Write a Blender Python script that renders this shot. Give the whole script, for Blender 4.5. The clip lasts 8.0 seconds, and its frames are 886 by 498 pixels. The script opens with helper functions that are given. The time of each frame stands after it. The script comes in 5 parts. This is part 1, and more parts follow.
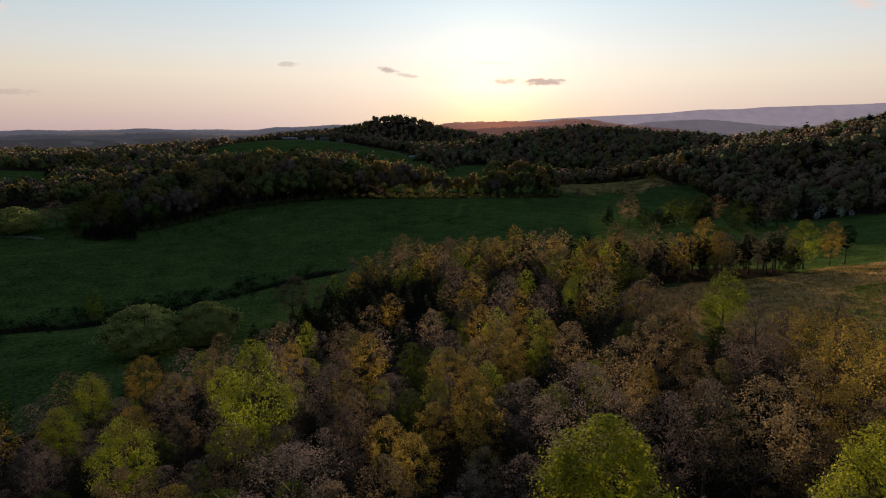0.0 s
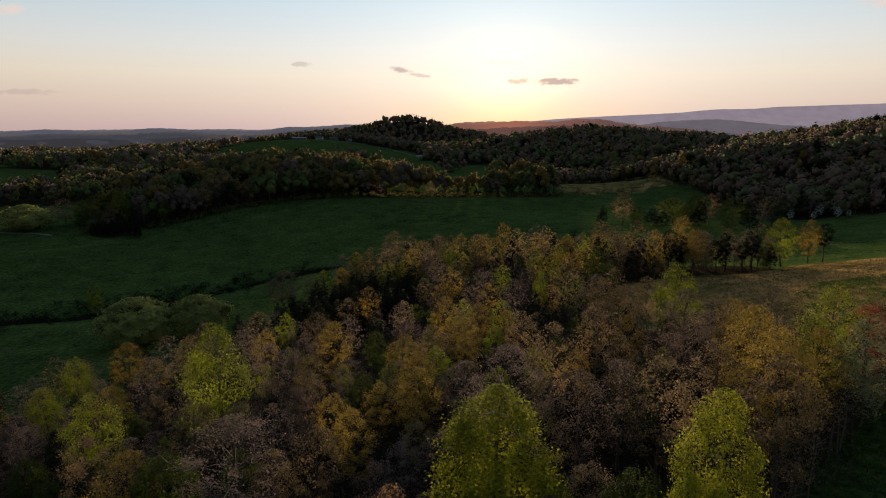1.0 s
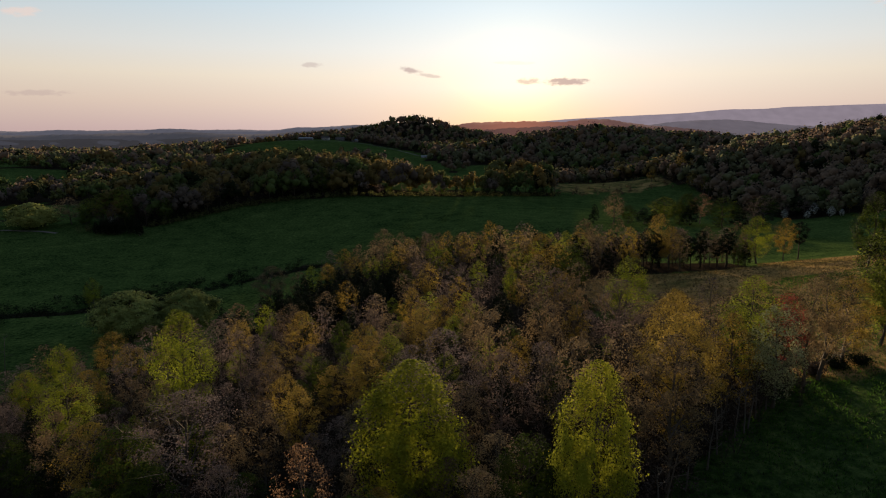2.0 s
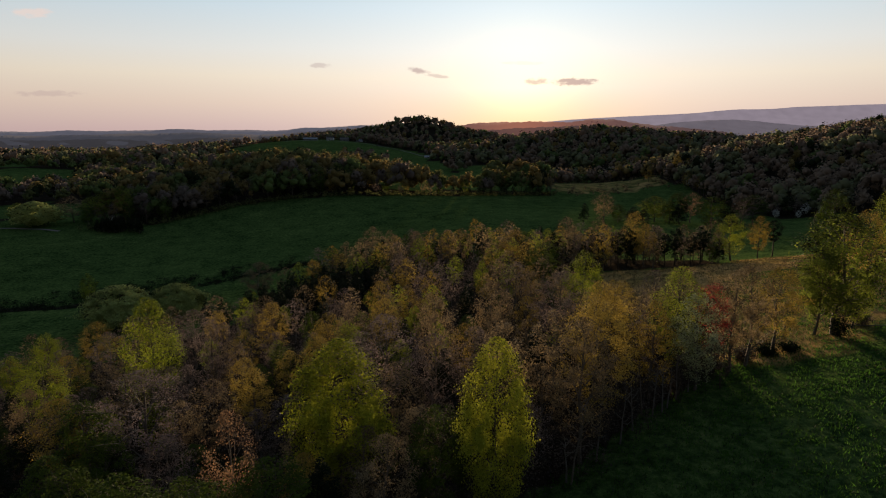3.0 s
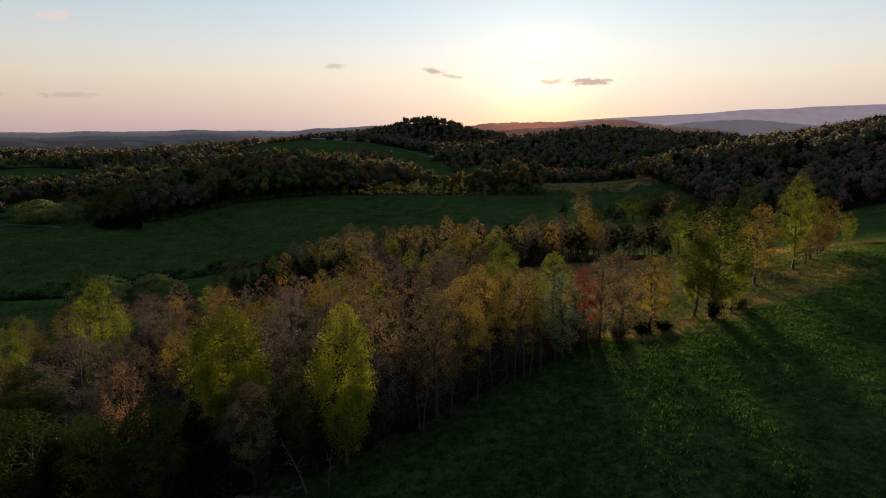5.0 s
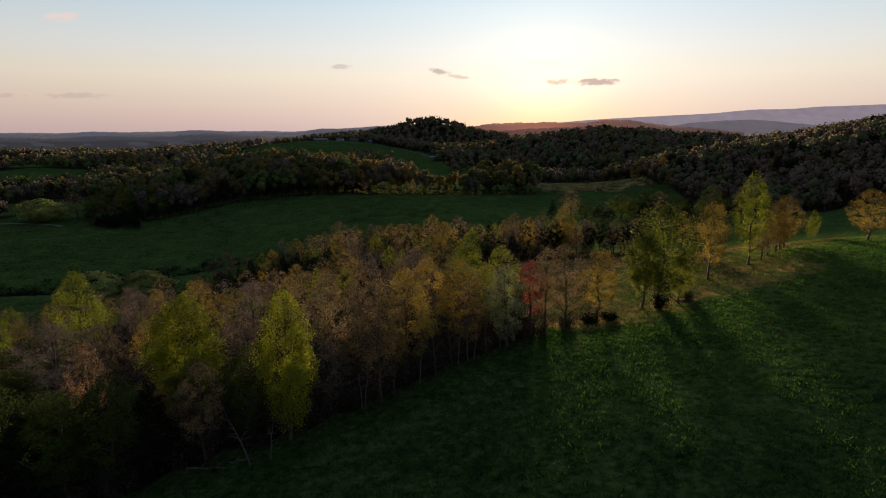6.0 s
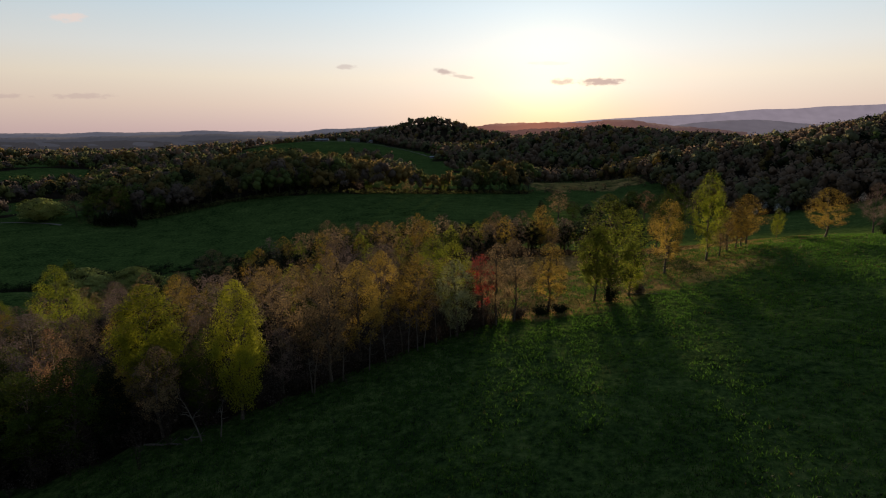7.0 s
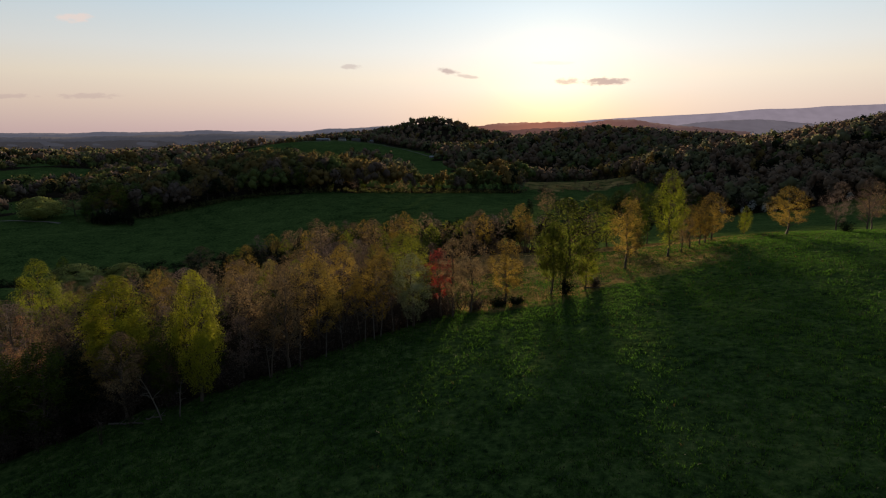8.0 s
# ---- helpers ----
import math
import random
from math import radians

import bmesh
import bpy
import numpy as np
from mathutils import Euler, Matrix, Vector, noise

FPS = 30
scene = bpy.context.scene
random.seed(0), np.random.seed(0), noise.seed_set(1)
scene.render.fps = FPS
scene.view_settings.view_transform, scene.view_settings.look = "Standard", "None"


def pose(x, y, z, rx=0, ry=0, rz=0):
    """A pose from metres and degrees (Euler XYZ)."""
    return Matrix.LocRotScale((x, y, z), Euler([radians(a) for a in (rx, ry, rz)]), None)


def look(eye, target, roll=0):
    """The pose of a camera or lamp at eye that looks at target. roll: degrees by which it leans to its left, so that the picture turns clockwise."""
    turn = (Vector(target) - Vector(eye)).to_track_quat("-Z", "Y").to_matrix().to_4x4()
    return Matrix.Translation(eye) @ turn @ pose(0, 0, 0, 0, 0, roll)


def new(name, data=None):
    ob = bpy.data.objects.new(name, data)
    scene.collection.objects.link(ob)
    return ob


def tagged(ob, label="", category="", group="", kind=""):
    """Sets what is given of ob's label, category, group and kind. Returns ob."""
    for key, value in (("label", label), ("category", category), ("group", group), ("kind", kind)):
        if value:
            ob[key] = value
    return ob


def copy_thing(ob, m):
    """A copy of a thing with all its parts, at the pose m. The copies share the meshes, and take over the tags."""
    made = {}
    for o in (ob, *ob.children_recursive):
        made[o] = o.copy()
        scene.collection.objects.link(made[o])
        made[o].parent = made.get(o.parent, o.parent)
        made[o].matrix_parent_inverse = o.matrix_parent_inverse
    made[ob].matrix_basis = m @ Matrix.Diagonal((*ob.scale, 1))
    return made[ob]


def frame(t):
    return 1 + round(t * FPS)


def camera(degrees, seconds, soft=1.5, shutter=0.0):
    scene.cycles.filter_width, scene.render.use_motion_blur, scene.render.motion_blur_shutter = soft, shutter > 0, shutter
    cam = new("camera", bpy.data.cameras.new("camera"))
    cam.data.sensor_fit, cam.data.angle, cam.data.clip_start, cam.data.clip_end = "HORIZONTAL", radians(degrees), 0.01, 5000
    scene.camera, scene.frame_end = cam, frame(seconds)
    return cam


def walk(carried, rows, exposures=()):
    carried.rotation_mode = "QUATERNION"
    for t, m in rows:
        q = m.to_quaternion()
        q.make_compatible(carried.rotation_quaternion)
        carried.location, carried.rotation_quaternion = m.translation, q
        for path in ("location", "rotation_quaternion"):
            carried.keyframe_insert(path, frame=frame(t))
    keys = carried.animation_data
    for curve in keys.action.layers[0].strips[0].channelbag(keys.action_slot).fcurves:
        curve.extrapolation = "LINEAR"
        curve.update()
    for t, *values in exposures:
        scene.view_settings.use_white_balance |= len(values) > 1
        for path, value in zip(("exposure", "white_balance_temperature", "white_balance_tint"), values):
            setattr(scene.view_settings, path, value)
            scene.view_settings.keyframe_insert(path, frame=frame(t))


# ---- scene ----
cam = camera(72.5, 8.0, soft=1.1)
METRES, EYE, TILT, LEAN, TURN = 100.0, 40.0, -11.3, 0.0, 0.0
ROWS = [
    (0.0, 0.0, 0.0, 0.0, 0.0, 0.0, -0.0),
    (0.5, 0.0527, -0.0342, -0.0067, 0.58, -0.01, -0.11),
    (1.0, 0.1052, -0.0672, -0.013, 1.14, -0.02, -0.24),
    (1.5, 0.1582, -0.0994, -0.0197, 1.62, -0.01, -0.32),
    (3.0, 0.3166, -0.1929, -0.0398, 2.75, 0.03, -0.51),
    (3.5, 0.3715, -0.2258, -0.0453, 3.11, 0.02, -0.56),
    (4.0, 0.4264, -0.258, -0.0511, 3.44, 0.03, -0.6),
    (4.5, 0.4813, -0.2894, -0.0571, 3.76, 0.04, -0.66),
    (6.0, 0.6464, -0.382, -0.0743, 4.63, 0.07, -0.79),
    (6.5, 0.7012, -0.4124, -0.0792, 4.85, 0.08, -0.8),
    (7.0, 0.7556, -0.4411, -0.0843, 5.06, 0.07, -0.83),
    (7.5, 0.8093, -0.469, -0.0894, 5.26, 0.05, -0.88),
    (8.0, 0.8618, -0.4975, -0.0946, 5.45, 0.04, -0.91),
]
walk(cam, [(t, pose(0, 0, EYE, TILT, LEAN, TURN) @ pose(METRES * x, METRES * y, METRES * z, 90 + pitch, roll, yaw)) for t, x, y, z, yaw, pitch, roll in ROWS])
scene.view_settings.exposure = 0.98

# ---- sky and sun: just above the far hills, a little to the east of north in this plan ----
SUN_TURN, SUN_HEIGHT = 4.5, 2.4
world = bpy.data.worlds.new("evening_sky")
scene.world = world
world.use_nodes = True
wn, wl = world.node_tree.nodes, world.node_tree.links
wn.clear()
sky = wn.new("ShaderNodeTexSky")
sky.sky_type, sky.sun_disc = "NISHITA", False
sky.sun_elevation, sky.sun_rotation = radians(SUN_HEIGHT), radians(SUN_TURN)
sky.air_density, sky.dust_density, sky.ozone_density, sky.altitude = 1.0, 2.0, 1.0, 300


def wmath(op, a, b=0.0):
    q = wn.new("ShaderNodeMath")
    q.operation = op
    for i, v in enumerate((a, b)):
        if isinstance(v, (int, float)):
            q.inputs[i].default_value = v
        else:
            wl.new(v, q.inputs[i])
    return q.outputs[0]


def wmix(mode, fac, a, b):
    q = wn.new("ShaderNodeMix")
    q.data_type, q.blend_type = "RGBA", mode
    for i, v in ((0, fac), (6, a), (7, b)):
        if isinstance(v, (int, float)):
            q.inputs[i].default_value = v
        elif isinstance(v, tuple):
            q.inputs[i].default_value = (*v, 1)
        else:
            wl.new(v, q.inputs[i])
    return q.outputs[2]


SUN_DIR = (math.sin(radians(SUN_TURN)) * math.cos(radians(SUN_HEIGHT)), math.cos(radians(SUN_TURN)) * math.cos(radians(SUN_HEIGHT)), math.sin(radians(SUN_HEIGHT)))
wplace = wn.new("ShaderNodeTexCoord")
wsep = wn.new("ShaderNodeSeparateXYZ")
wl.new(wplace.outputs["Generated"], wsep.inputs[0])
# dusk colours by height over the horizon
dusk = wn.new("ShaderNodeValToRGB")
DUSK = [(0.0, (0.10, 0.09, 0.08)), (0.47, (0.42, 0.30, 0.27)), (0.5, (0.62, 0.45, 0.43)), (0.52, (0.76, 0.60, 0.50)), (0.54, (0.84, 0.735, 0.60)), (0.56, (0.76, 0.76, 0.73)), (0.59, (0.60, 0.71, 0.78)), (0.62, (0.46, 0.60, 0.71)), (0.70, (0.31, 0.41, 0.52)), (1.0, (0.12, 0.18, 0.28))]
while len(dusk.color_ramp.elements) < len(DUSK):
    dusk.color_ramp.elements.new(0.5)
for e, (at, c) in zip(dusk.color_ramp.elements, DUSK):
    e.position, e.color = at, (*c, 1)
wl.new(wmath("ADD", wmath("MULTIPLY", wsep.outputs[2], 0.5), 0.5), dusk.inputs[0])
# the glow round the sun, wide and narrow
wdot = wn.new("ShaderNodeVectorMath")
wdot.operation = "DOT_PRODUCT"
wl.new(wplace.outputs["Generated"], wdot.inputs[0])
wdot.inputs[1].default_value = SUN_DIR
near_sun = wmath("MAXIMUM", wdot.outputs["Value"], 0.0)
behind = wmath("ADD", 0.59, wmath("MULTIPLY", wdot.outputs["Value"], 0.41))
sky_colour = wmix("MULTIPLY", 1.0, dusk.outputs[0], wmix("MIX", behind, (0.0, 0.0, 0.0), (1.0, 1.0, 1.0)))
sky_colour = wmix("ADD", wmath("POWER", near_sun, 14.0), sky_colour, (0.16, 0.16, 0.15))
sky_colour = wmix("ADD", wmath("POWER", near_sun, 70.0), sky_colour, (0.10, 0.10, 0.08))
sky_colour = wmix("ADD", wmath("POWER", near_sun, 340.0), sky_colour, (0.40, 0.30, 0.10))
low_glow = wmath("MULTIPLY", wmath("POWER", near_sun, 45.0), wmath("MAXIMUM", wmath("SUBTRACT", 1.0, wmath("MULTIPLY", wsep.outputs[2], 16.0)), 0.0))
sky_colour = wmix("MIX", wmath("MULTIPLY", low_glow, 0.75), sky_colour, (1.0, 0.70, 0.33))
# a few small clouds, on the plane one unit ahead: across, up, half-width, half-height, slope, strength
wx, wz = wmath("DIVIDE", wsep.outputs[0], wmath("MAXIMUM", wsep.outputs[1], 0.01)), wmath("DIVIDE", wsep.outputs[2], wmath("MAXIMUM", wsep.outputs[1], 0.01))
wcomb = wn.new("ShaderNodeCombineXYZ")
wl.new(wx, wcomb.inputs[0])
wl.new(wmath("MULTIPLY", wz, 2.6), wcomb.inputs[1])
ragged = wn.new("ShaderNodeTexNoise")
ragged.inputs["Scale"].default_value, ragged.inputs["Detail"].default_value, ragged.inputs["Roughness"].default_value = 42.0, 5.0, 0.62
wl.new(wcomb.outputs[0], ragged.inputs["Vector"])
ahead = wmath("GREATER_THAN", wsep.outputs[1], 0.05)
CLOUDS = [(0.160, 0.0730, 0.050, 0.0095, 0.0, 1.0), (0.100, 0.0745, 0.026, 0.0075, 0.0, 0.75), (-0.088, 0.0905, 0.028, 0.0075, -0.22, 0.85), (-0.058, 0.0830, 0.030, 0.0042, -0.12, 0.55), (-0.246, 0.0995, 0.026, 0.0055, -0.05, 0.5), (-0.700, 0.0575, 0.075, 0.0070, 0.0, 0.4), (-0.86, 0.0585, 0.080, 0.0060, 0.0, 0.4), (0.08, 0.102, 0.05, 0.004, 0.0, 0.2)]
cover = None
for cx, cz, hw, hh, slope, strength in CLOUDS:
    dx = wmath("SUBTRACT", wx, cx)
    dz = wmath("SUBTRACT", wmath("SUBTRACT", wz, cz), wmath("MULTIPLY", dx, slope))
    r2 = wmath("ADD", wmath("POWER", wmath("ABSOLUTE", wmath("DIVIDE", dx, hw)), 2.0), wmath("POWER", wmath("ABSOLUTE", wmath("DIVIDE", dz, hh)), 2.0))
    body = wn.new("ShaderNodeMapRange")
    body.interpolation_type = "SMOOTHSTEP"
    body.inputs["From Min"].default_value, body.inputs["From Max"].default_value = 0.3, 0.95
    wl.new(wmath("ADD", wmath("SUBTRACT", 1.0, r2), wmath("MULTIPLY", wmath("SUBTRACT", ragged.outputs[0], 0.5), 2.4)), body.inputs["Value"])
    one = wmath("MULTIPLY", body.outputs[0], strength)
    cover = one if cover is None else wmath("MAXIMUM", cover, one)
cloudy = wmix("MIX", wmath("MULTIPLY", wmath("MULTIPLY", cover, ahead), 0.8), sky_colour, (0.42, 0.31, 0.32))
# pink wisps high up
PINK = [(-0.715, 0.184, 0.055, 0.011), (0.66, 0.190, 0.06, 0.012)]
pink = None
for cx, cz, hw, hh in PINK:
    r2 = wmath("ADD", wmath("POWER", wmath("ABSOLUTE", wmath("DIVIDE", wmath("SUBTRACT", wx, cx), hw)), 2.0), wmath("POWER", wmath("ABSOLUTE", wmath("DIVIDE", wmath("SUBTRACT", wz, cz), hh)), 2.0))
    body = wn.new("ShaderNodeMapRange")
    body.interpolation_type = "SMOOTHSTEP"
    body.inputs["From Min"].default_value, body.inputs["From Max"].default_value = 0.3, 1.1
    wl.new(wmath("ADD", wmath("SUBTRACT", 1.0, r2), wmath("MULTIPLY", wmath("SUBTRACT", ragged.outputs[0], 0.5), 2.6)), body.inputs["Value"])
    pink = body.outputs[0] if pink is None else wmath("MAXIMUM", pink, body.outputs[0])
cloudy = wmix("MIX", wmath("MULTIPLY", wmath("MULTIPLY", pink, ahead), 0.6), cloudy, (0.86, 0.66, 0.58))
dusk_light = wn.new("ShaderNodeBackground")
wl.new(cloudy, dusk_light.inputs[0])
dusk_light.inputs["Strength"].default_value = 0.507
sky_light = wn.new("ShaderNodeBackground")
sky_light.inputs["Strength"].default_value = 0.0015
wl.new(sky.outputs[0], sky_light.inputs[0])
both = wn.new("ShaderNodeAddShader")
wout = wn.new("ShaderNodeOutputWorld")
wl.new(dusk_light.outputs[0], both.inputs[0])
wl.new(sky_light.outputs[0], both.inputs[1])
wl.new(both.outputs[0], wout.inputs[0])

sun = new("sun", bpy.data.lights.new("sun", "SUN"))
sun.data.energy, sun.data.angle, sun.data.color = 4.6, radians(3.0), (1.0, 0.73, 0.44)
sun_way = Vector((math.sin(radians(SUN_TURN)), math.cos(radians(SUN_TURN)), math.tan(radians(SUN_HEIGHT + 1.2))))
sun.matrix_basis = look(sun_way * 900, (0, 0, 0))


# ---- materials ----
def material(name):
    m = bpy.data.materials.new(name)
    m.use_nodes = True
    n, l = m.node_tree.nodes, m.node_tree.links
    n.clear()
    out = n.new("ShaderNodeOutputMaterial")
    return m, n, l, out


def ramp(n, stops):
    r = n.new("ShaderNodeValToRGB")
    while len(r.color_ramp.elements) < len(stops):
        r.color_ramp.elements.new(0.5)
    for e, (p, c) in zip(r.color_ramp.elements, stops):
        e.position, e.color = p, (*c, 1)
    return r


def math_node(n, l, op, a, b):
    q = n.new("ShaderNodeMath")
    q.operation = op
    for i, v in enumerate((a, b)):
        if isinstance(v, (int, float)):
            q.inputs[i].default_value = v
        else:
            l.new(v, q.inputs[i])
    return q.outputs[0]


def leaf_material(name, dark, mid, light, glow=0.4, gloss=0.05):
    """Leaves: every leaf its own tone, every tree its own shift of it, thin enough for light to come through, with a waxy sheen."""
    m, n, l, out = material(name)
    island = n.new("ShaderNodeNewGeometry")
    per_tree = n.new("ShaderNodeObjectInfo")
    shift = n.new("ShaderNodeAttribute")
    shift.attribute_name = "tone"
    own = math_node(n, l, "FRACT", math_node(n, l, "ADD", per_tree.outputs["Random"], shift.outputs["Fac"]), 0.0)
    tone = math_node(n, l, "ADD", math_node(n, l, "MULTIPLY", island.outputs["Random Per Island"], 0.36), math_node(n, l, "MULTIPLY", own, 0.34))
    tone = math_node(n, l, "ADD", tone, 0.2)
    r = ramp(n, [(0.1, dark), (0.5, mid), (0.95, light)])
    l.new(tone, r.inputs[0])
    d, t, g = n.new("ShaderNodeBsdfDiffuse"), n.new("ShaderNodeBsdfTranslucent"), n.new("ShaderNodeBsdfGlossy")
    l.new(r.outputs[0], d.inputs[0])
    l.new(r.outputs[0], t.inputs[0])
    g.inputs["Roughness"].default_value = 0.6
    g.inputs["Color"].default_value = (gloss, gloss, gloss, 1)
    mix = n.new("ShaderNodeMixShader")
    mix.inputs[0].default_value = glow
    l.new(d.outputs[0], mix.inputs[1])
    l.new(t.outputs[0], mix.inputs[2])
    sheen, edge = n.new("ShaderNodeMixShader"), n.new("ShaderNodeFresnel")
    edge.inputs["IOR"].default_value = 1.36
    l.new(edge.outputs[0], sheen.inputs[0])
    l.new(mix.outputs[0], sheen.inputs[1])
    l.new(g.outputs[0], sheen.inputs[2])
    l.new(sheen.outputs[0], out.inputs[0])
    return m


def rough_material(name, stops, scale, bump=0.3, rough=0.9, detail=6.0):
    """A rough natural surface whose colour wanders at two scales."""
    m, n, l, out = material(name)
    where = n.new("ShaderNodeTexCoord")
    a, b = n.new("ShaderNodeTexNoise"), n.new("ShaderNodeTexNoise")
    a.inputs["Scale"].default_value, b.inputs["Scale"].default_value = scale, scale * 0.13
    a.inputs["Detail"].default_value = detail
    l.new(where.outputs["Object"], a.inputs["Vector"])
    l.new(where.outputs["Object"], b.inputs["Vector"])
    r = ramp(n, stops)
    l.new(math_node(n, l, "ADD", math_node(n, l, "MULTIPLY", a.outputs[0], 0.55), math_node(n, l, "MULTIPLY", b.outputs[0], 0.45)), r.inputs[0])
    p = n.new("ShaderNodeBsdfPrincipled")
    p.inputs["Roughness"].default_value = rough
    p.inputs["Specular IOR Level"].default_value = 0.2
    l.new(r.outputs[0], p.inputs["Base Color"])
    bm_ = n.new("ShaderNodeBump")
    bm_.inputs["Strength"].default_value = bump
    l.new(a.outputs[0], bm_.inputs["Height"])
    l.new(bm_.outputs[0], p.inputs["Normal"])
    l.new(p.outputs[0], out.inputs[0])
    return m


LEAF = {
    "tulip": leaf_material("tulip_leaves", (0.13, 0.15, 0.014), (0.28, 0.30, 0.028), (0.48, 0.48, 0.055), 0.4),
    "lime": leaf_material("lime_leaves", (0.10, 0.135, 0.014), (0.23, 0.27, 0.028), (0.42, 0.44, 0.06), 0.4),
    "ochre": leaf_material("ochre_buds", (0.085, 0.062, 0.036), (0.215, 0.155, 0.085), (0.43, 0.32, 0.175), 0.35),
    "gold": leaf_material("gold_buds", (0.12, 0.085, 0.018), (0.29, 0.205, 0.042), (0.50, 0.37, 0.09), 0.4),
    "mauve": leaf_material("mauve_buds", (0.07, 0.052, 0.048), (0.165, 0.122, 0.108), (0.33, 0.25, 0.215), 0.3),
    "green": leaf_material("green_leaves", (0.02, 0.034, 0.006), (0.052, 0.078, 0.013), (0.115, 0.155, 0.026), 0.4),
    "cedar": leaf_material("cedar_needles", (0.006, 0.011, 0.005), (0.014, 0.021, 0.009), (0.03, 0.036, 0.015), 0.1),
    "red": leaf_material("red_buds", (0.22, 0.04, 0.035), (0.42, 0.07, 0.06), (0.55, 0.13, 0.10)),
    "pale": leaf_material("pale_leaves", (0.14, 0.17, 0.085), (0.25, 0.29, 0.15), (0.42, 0.45, 0.26)),
    "pink": leaf_material("pink_buds", (0.13, 0.08, 0.045), (0.25, 0.15, 0.085), (0.42, 0.26, 0.16)),
    "white": leaf_material("white_blossom", (0.4, 0.4, 0.37), (0.6, 0.6, 0.56), (0.8, 0.8, 0.76)),
    "willow": leaf_material("willow_leaves", (0.2, 0.225, 0.07), (0.36, 0.40, 0.125), (0.5, 0.53, 0.19), 0.45),
    "field": leaf_material("field_tree_leaves", (0.07, 0.1, 0.016), (0.15, 0.185, 0.03), (0.28, 0.32, 0.06), 0.5),
    "tan": leaf_material("tan_canopy", (0.18, 0.135, 0.05), (0.25, 0.185, 0.068), (0.33, 0.245, 0.095), 0.42),
    # bare twig grey, lightened to carry some distance haze in the colour
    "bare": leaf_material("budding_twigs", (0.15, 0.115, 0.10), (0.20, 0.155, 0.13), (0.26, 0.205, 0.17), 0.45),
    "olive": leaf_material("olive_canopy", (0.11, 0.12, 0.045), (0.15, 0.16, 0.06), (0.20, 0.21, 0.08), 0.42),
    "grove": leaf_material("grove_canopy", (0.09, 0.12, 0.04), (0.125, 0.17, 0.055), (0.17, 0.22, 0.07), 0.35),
    # paler reddish and grey-green canopies for farther woods, distance haze put into the colour
    "hazed_maple": leaf_material("hazed_budding_maples", (0.20, 0.145, 0.108), (0.26, 0.185, 0.135), (0.33, 0.24, 0.175), 0.42),
    "hazed_sage": leaf_material("hazed_grey_green_canopy", (0.15, 0.155, 0.085), (0.20, 0.205, 0.11), (0.26, 0.265, 0.14), 0.42),
}
BARK = rough_material("grey_brown_bark", [(0.3, (0.05, 0.04, 0.032)), (0.55, (0.12, 0.10, 0.08)), (0.75, (0.22, 0.19, 0.16))], 9, 0.6)
DARK_BARK = rough_material("dark_bark", [(0.3, (0.02, 0.016, 0.012)), (0.7, (0.07, 0.055, 0.04))], 9, 0.6)
PALE_WOOD = rough_material("weathered_pale_wood", [(0.3, (0.07, 0.062, 0.055)), (0.55, (0.13, 0.115, 0.10)), (0.75, (0.2, 0.18, 0.16))], 6, 0.5)


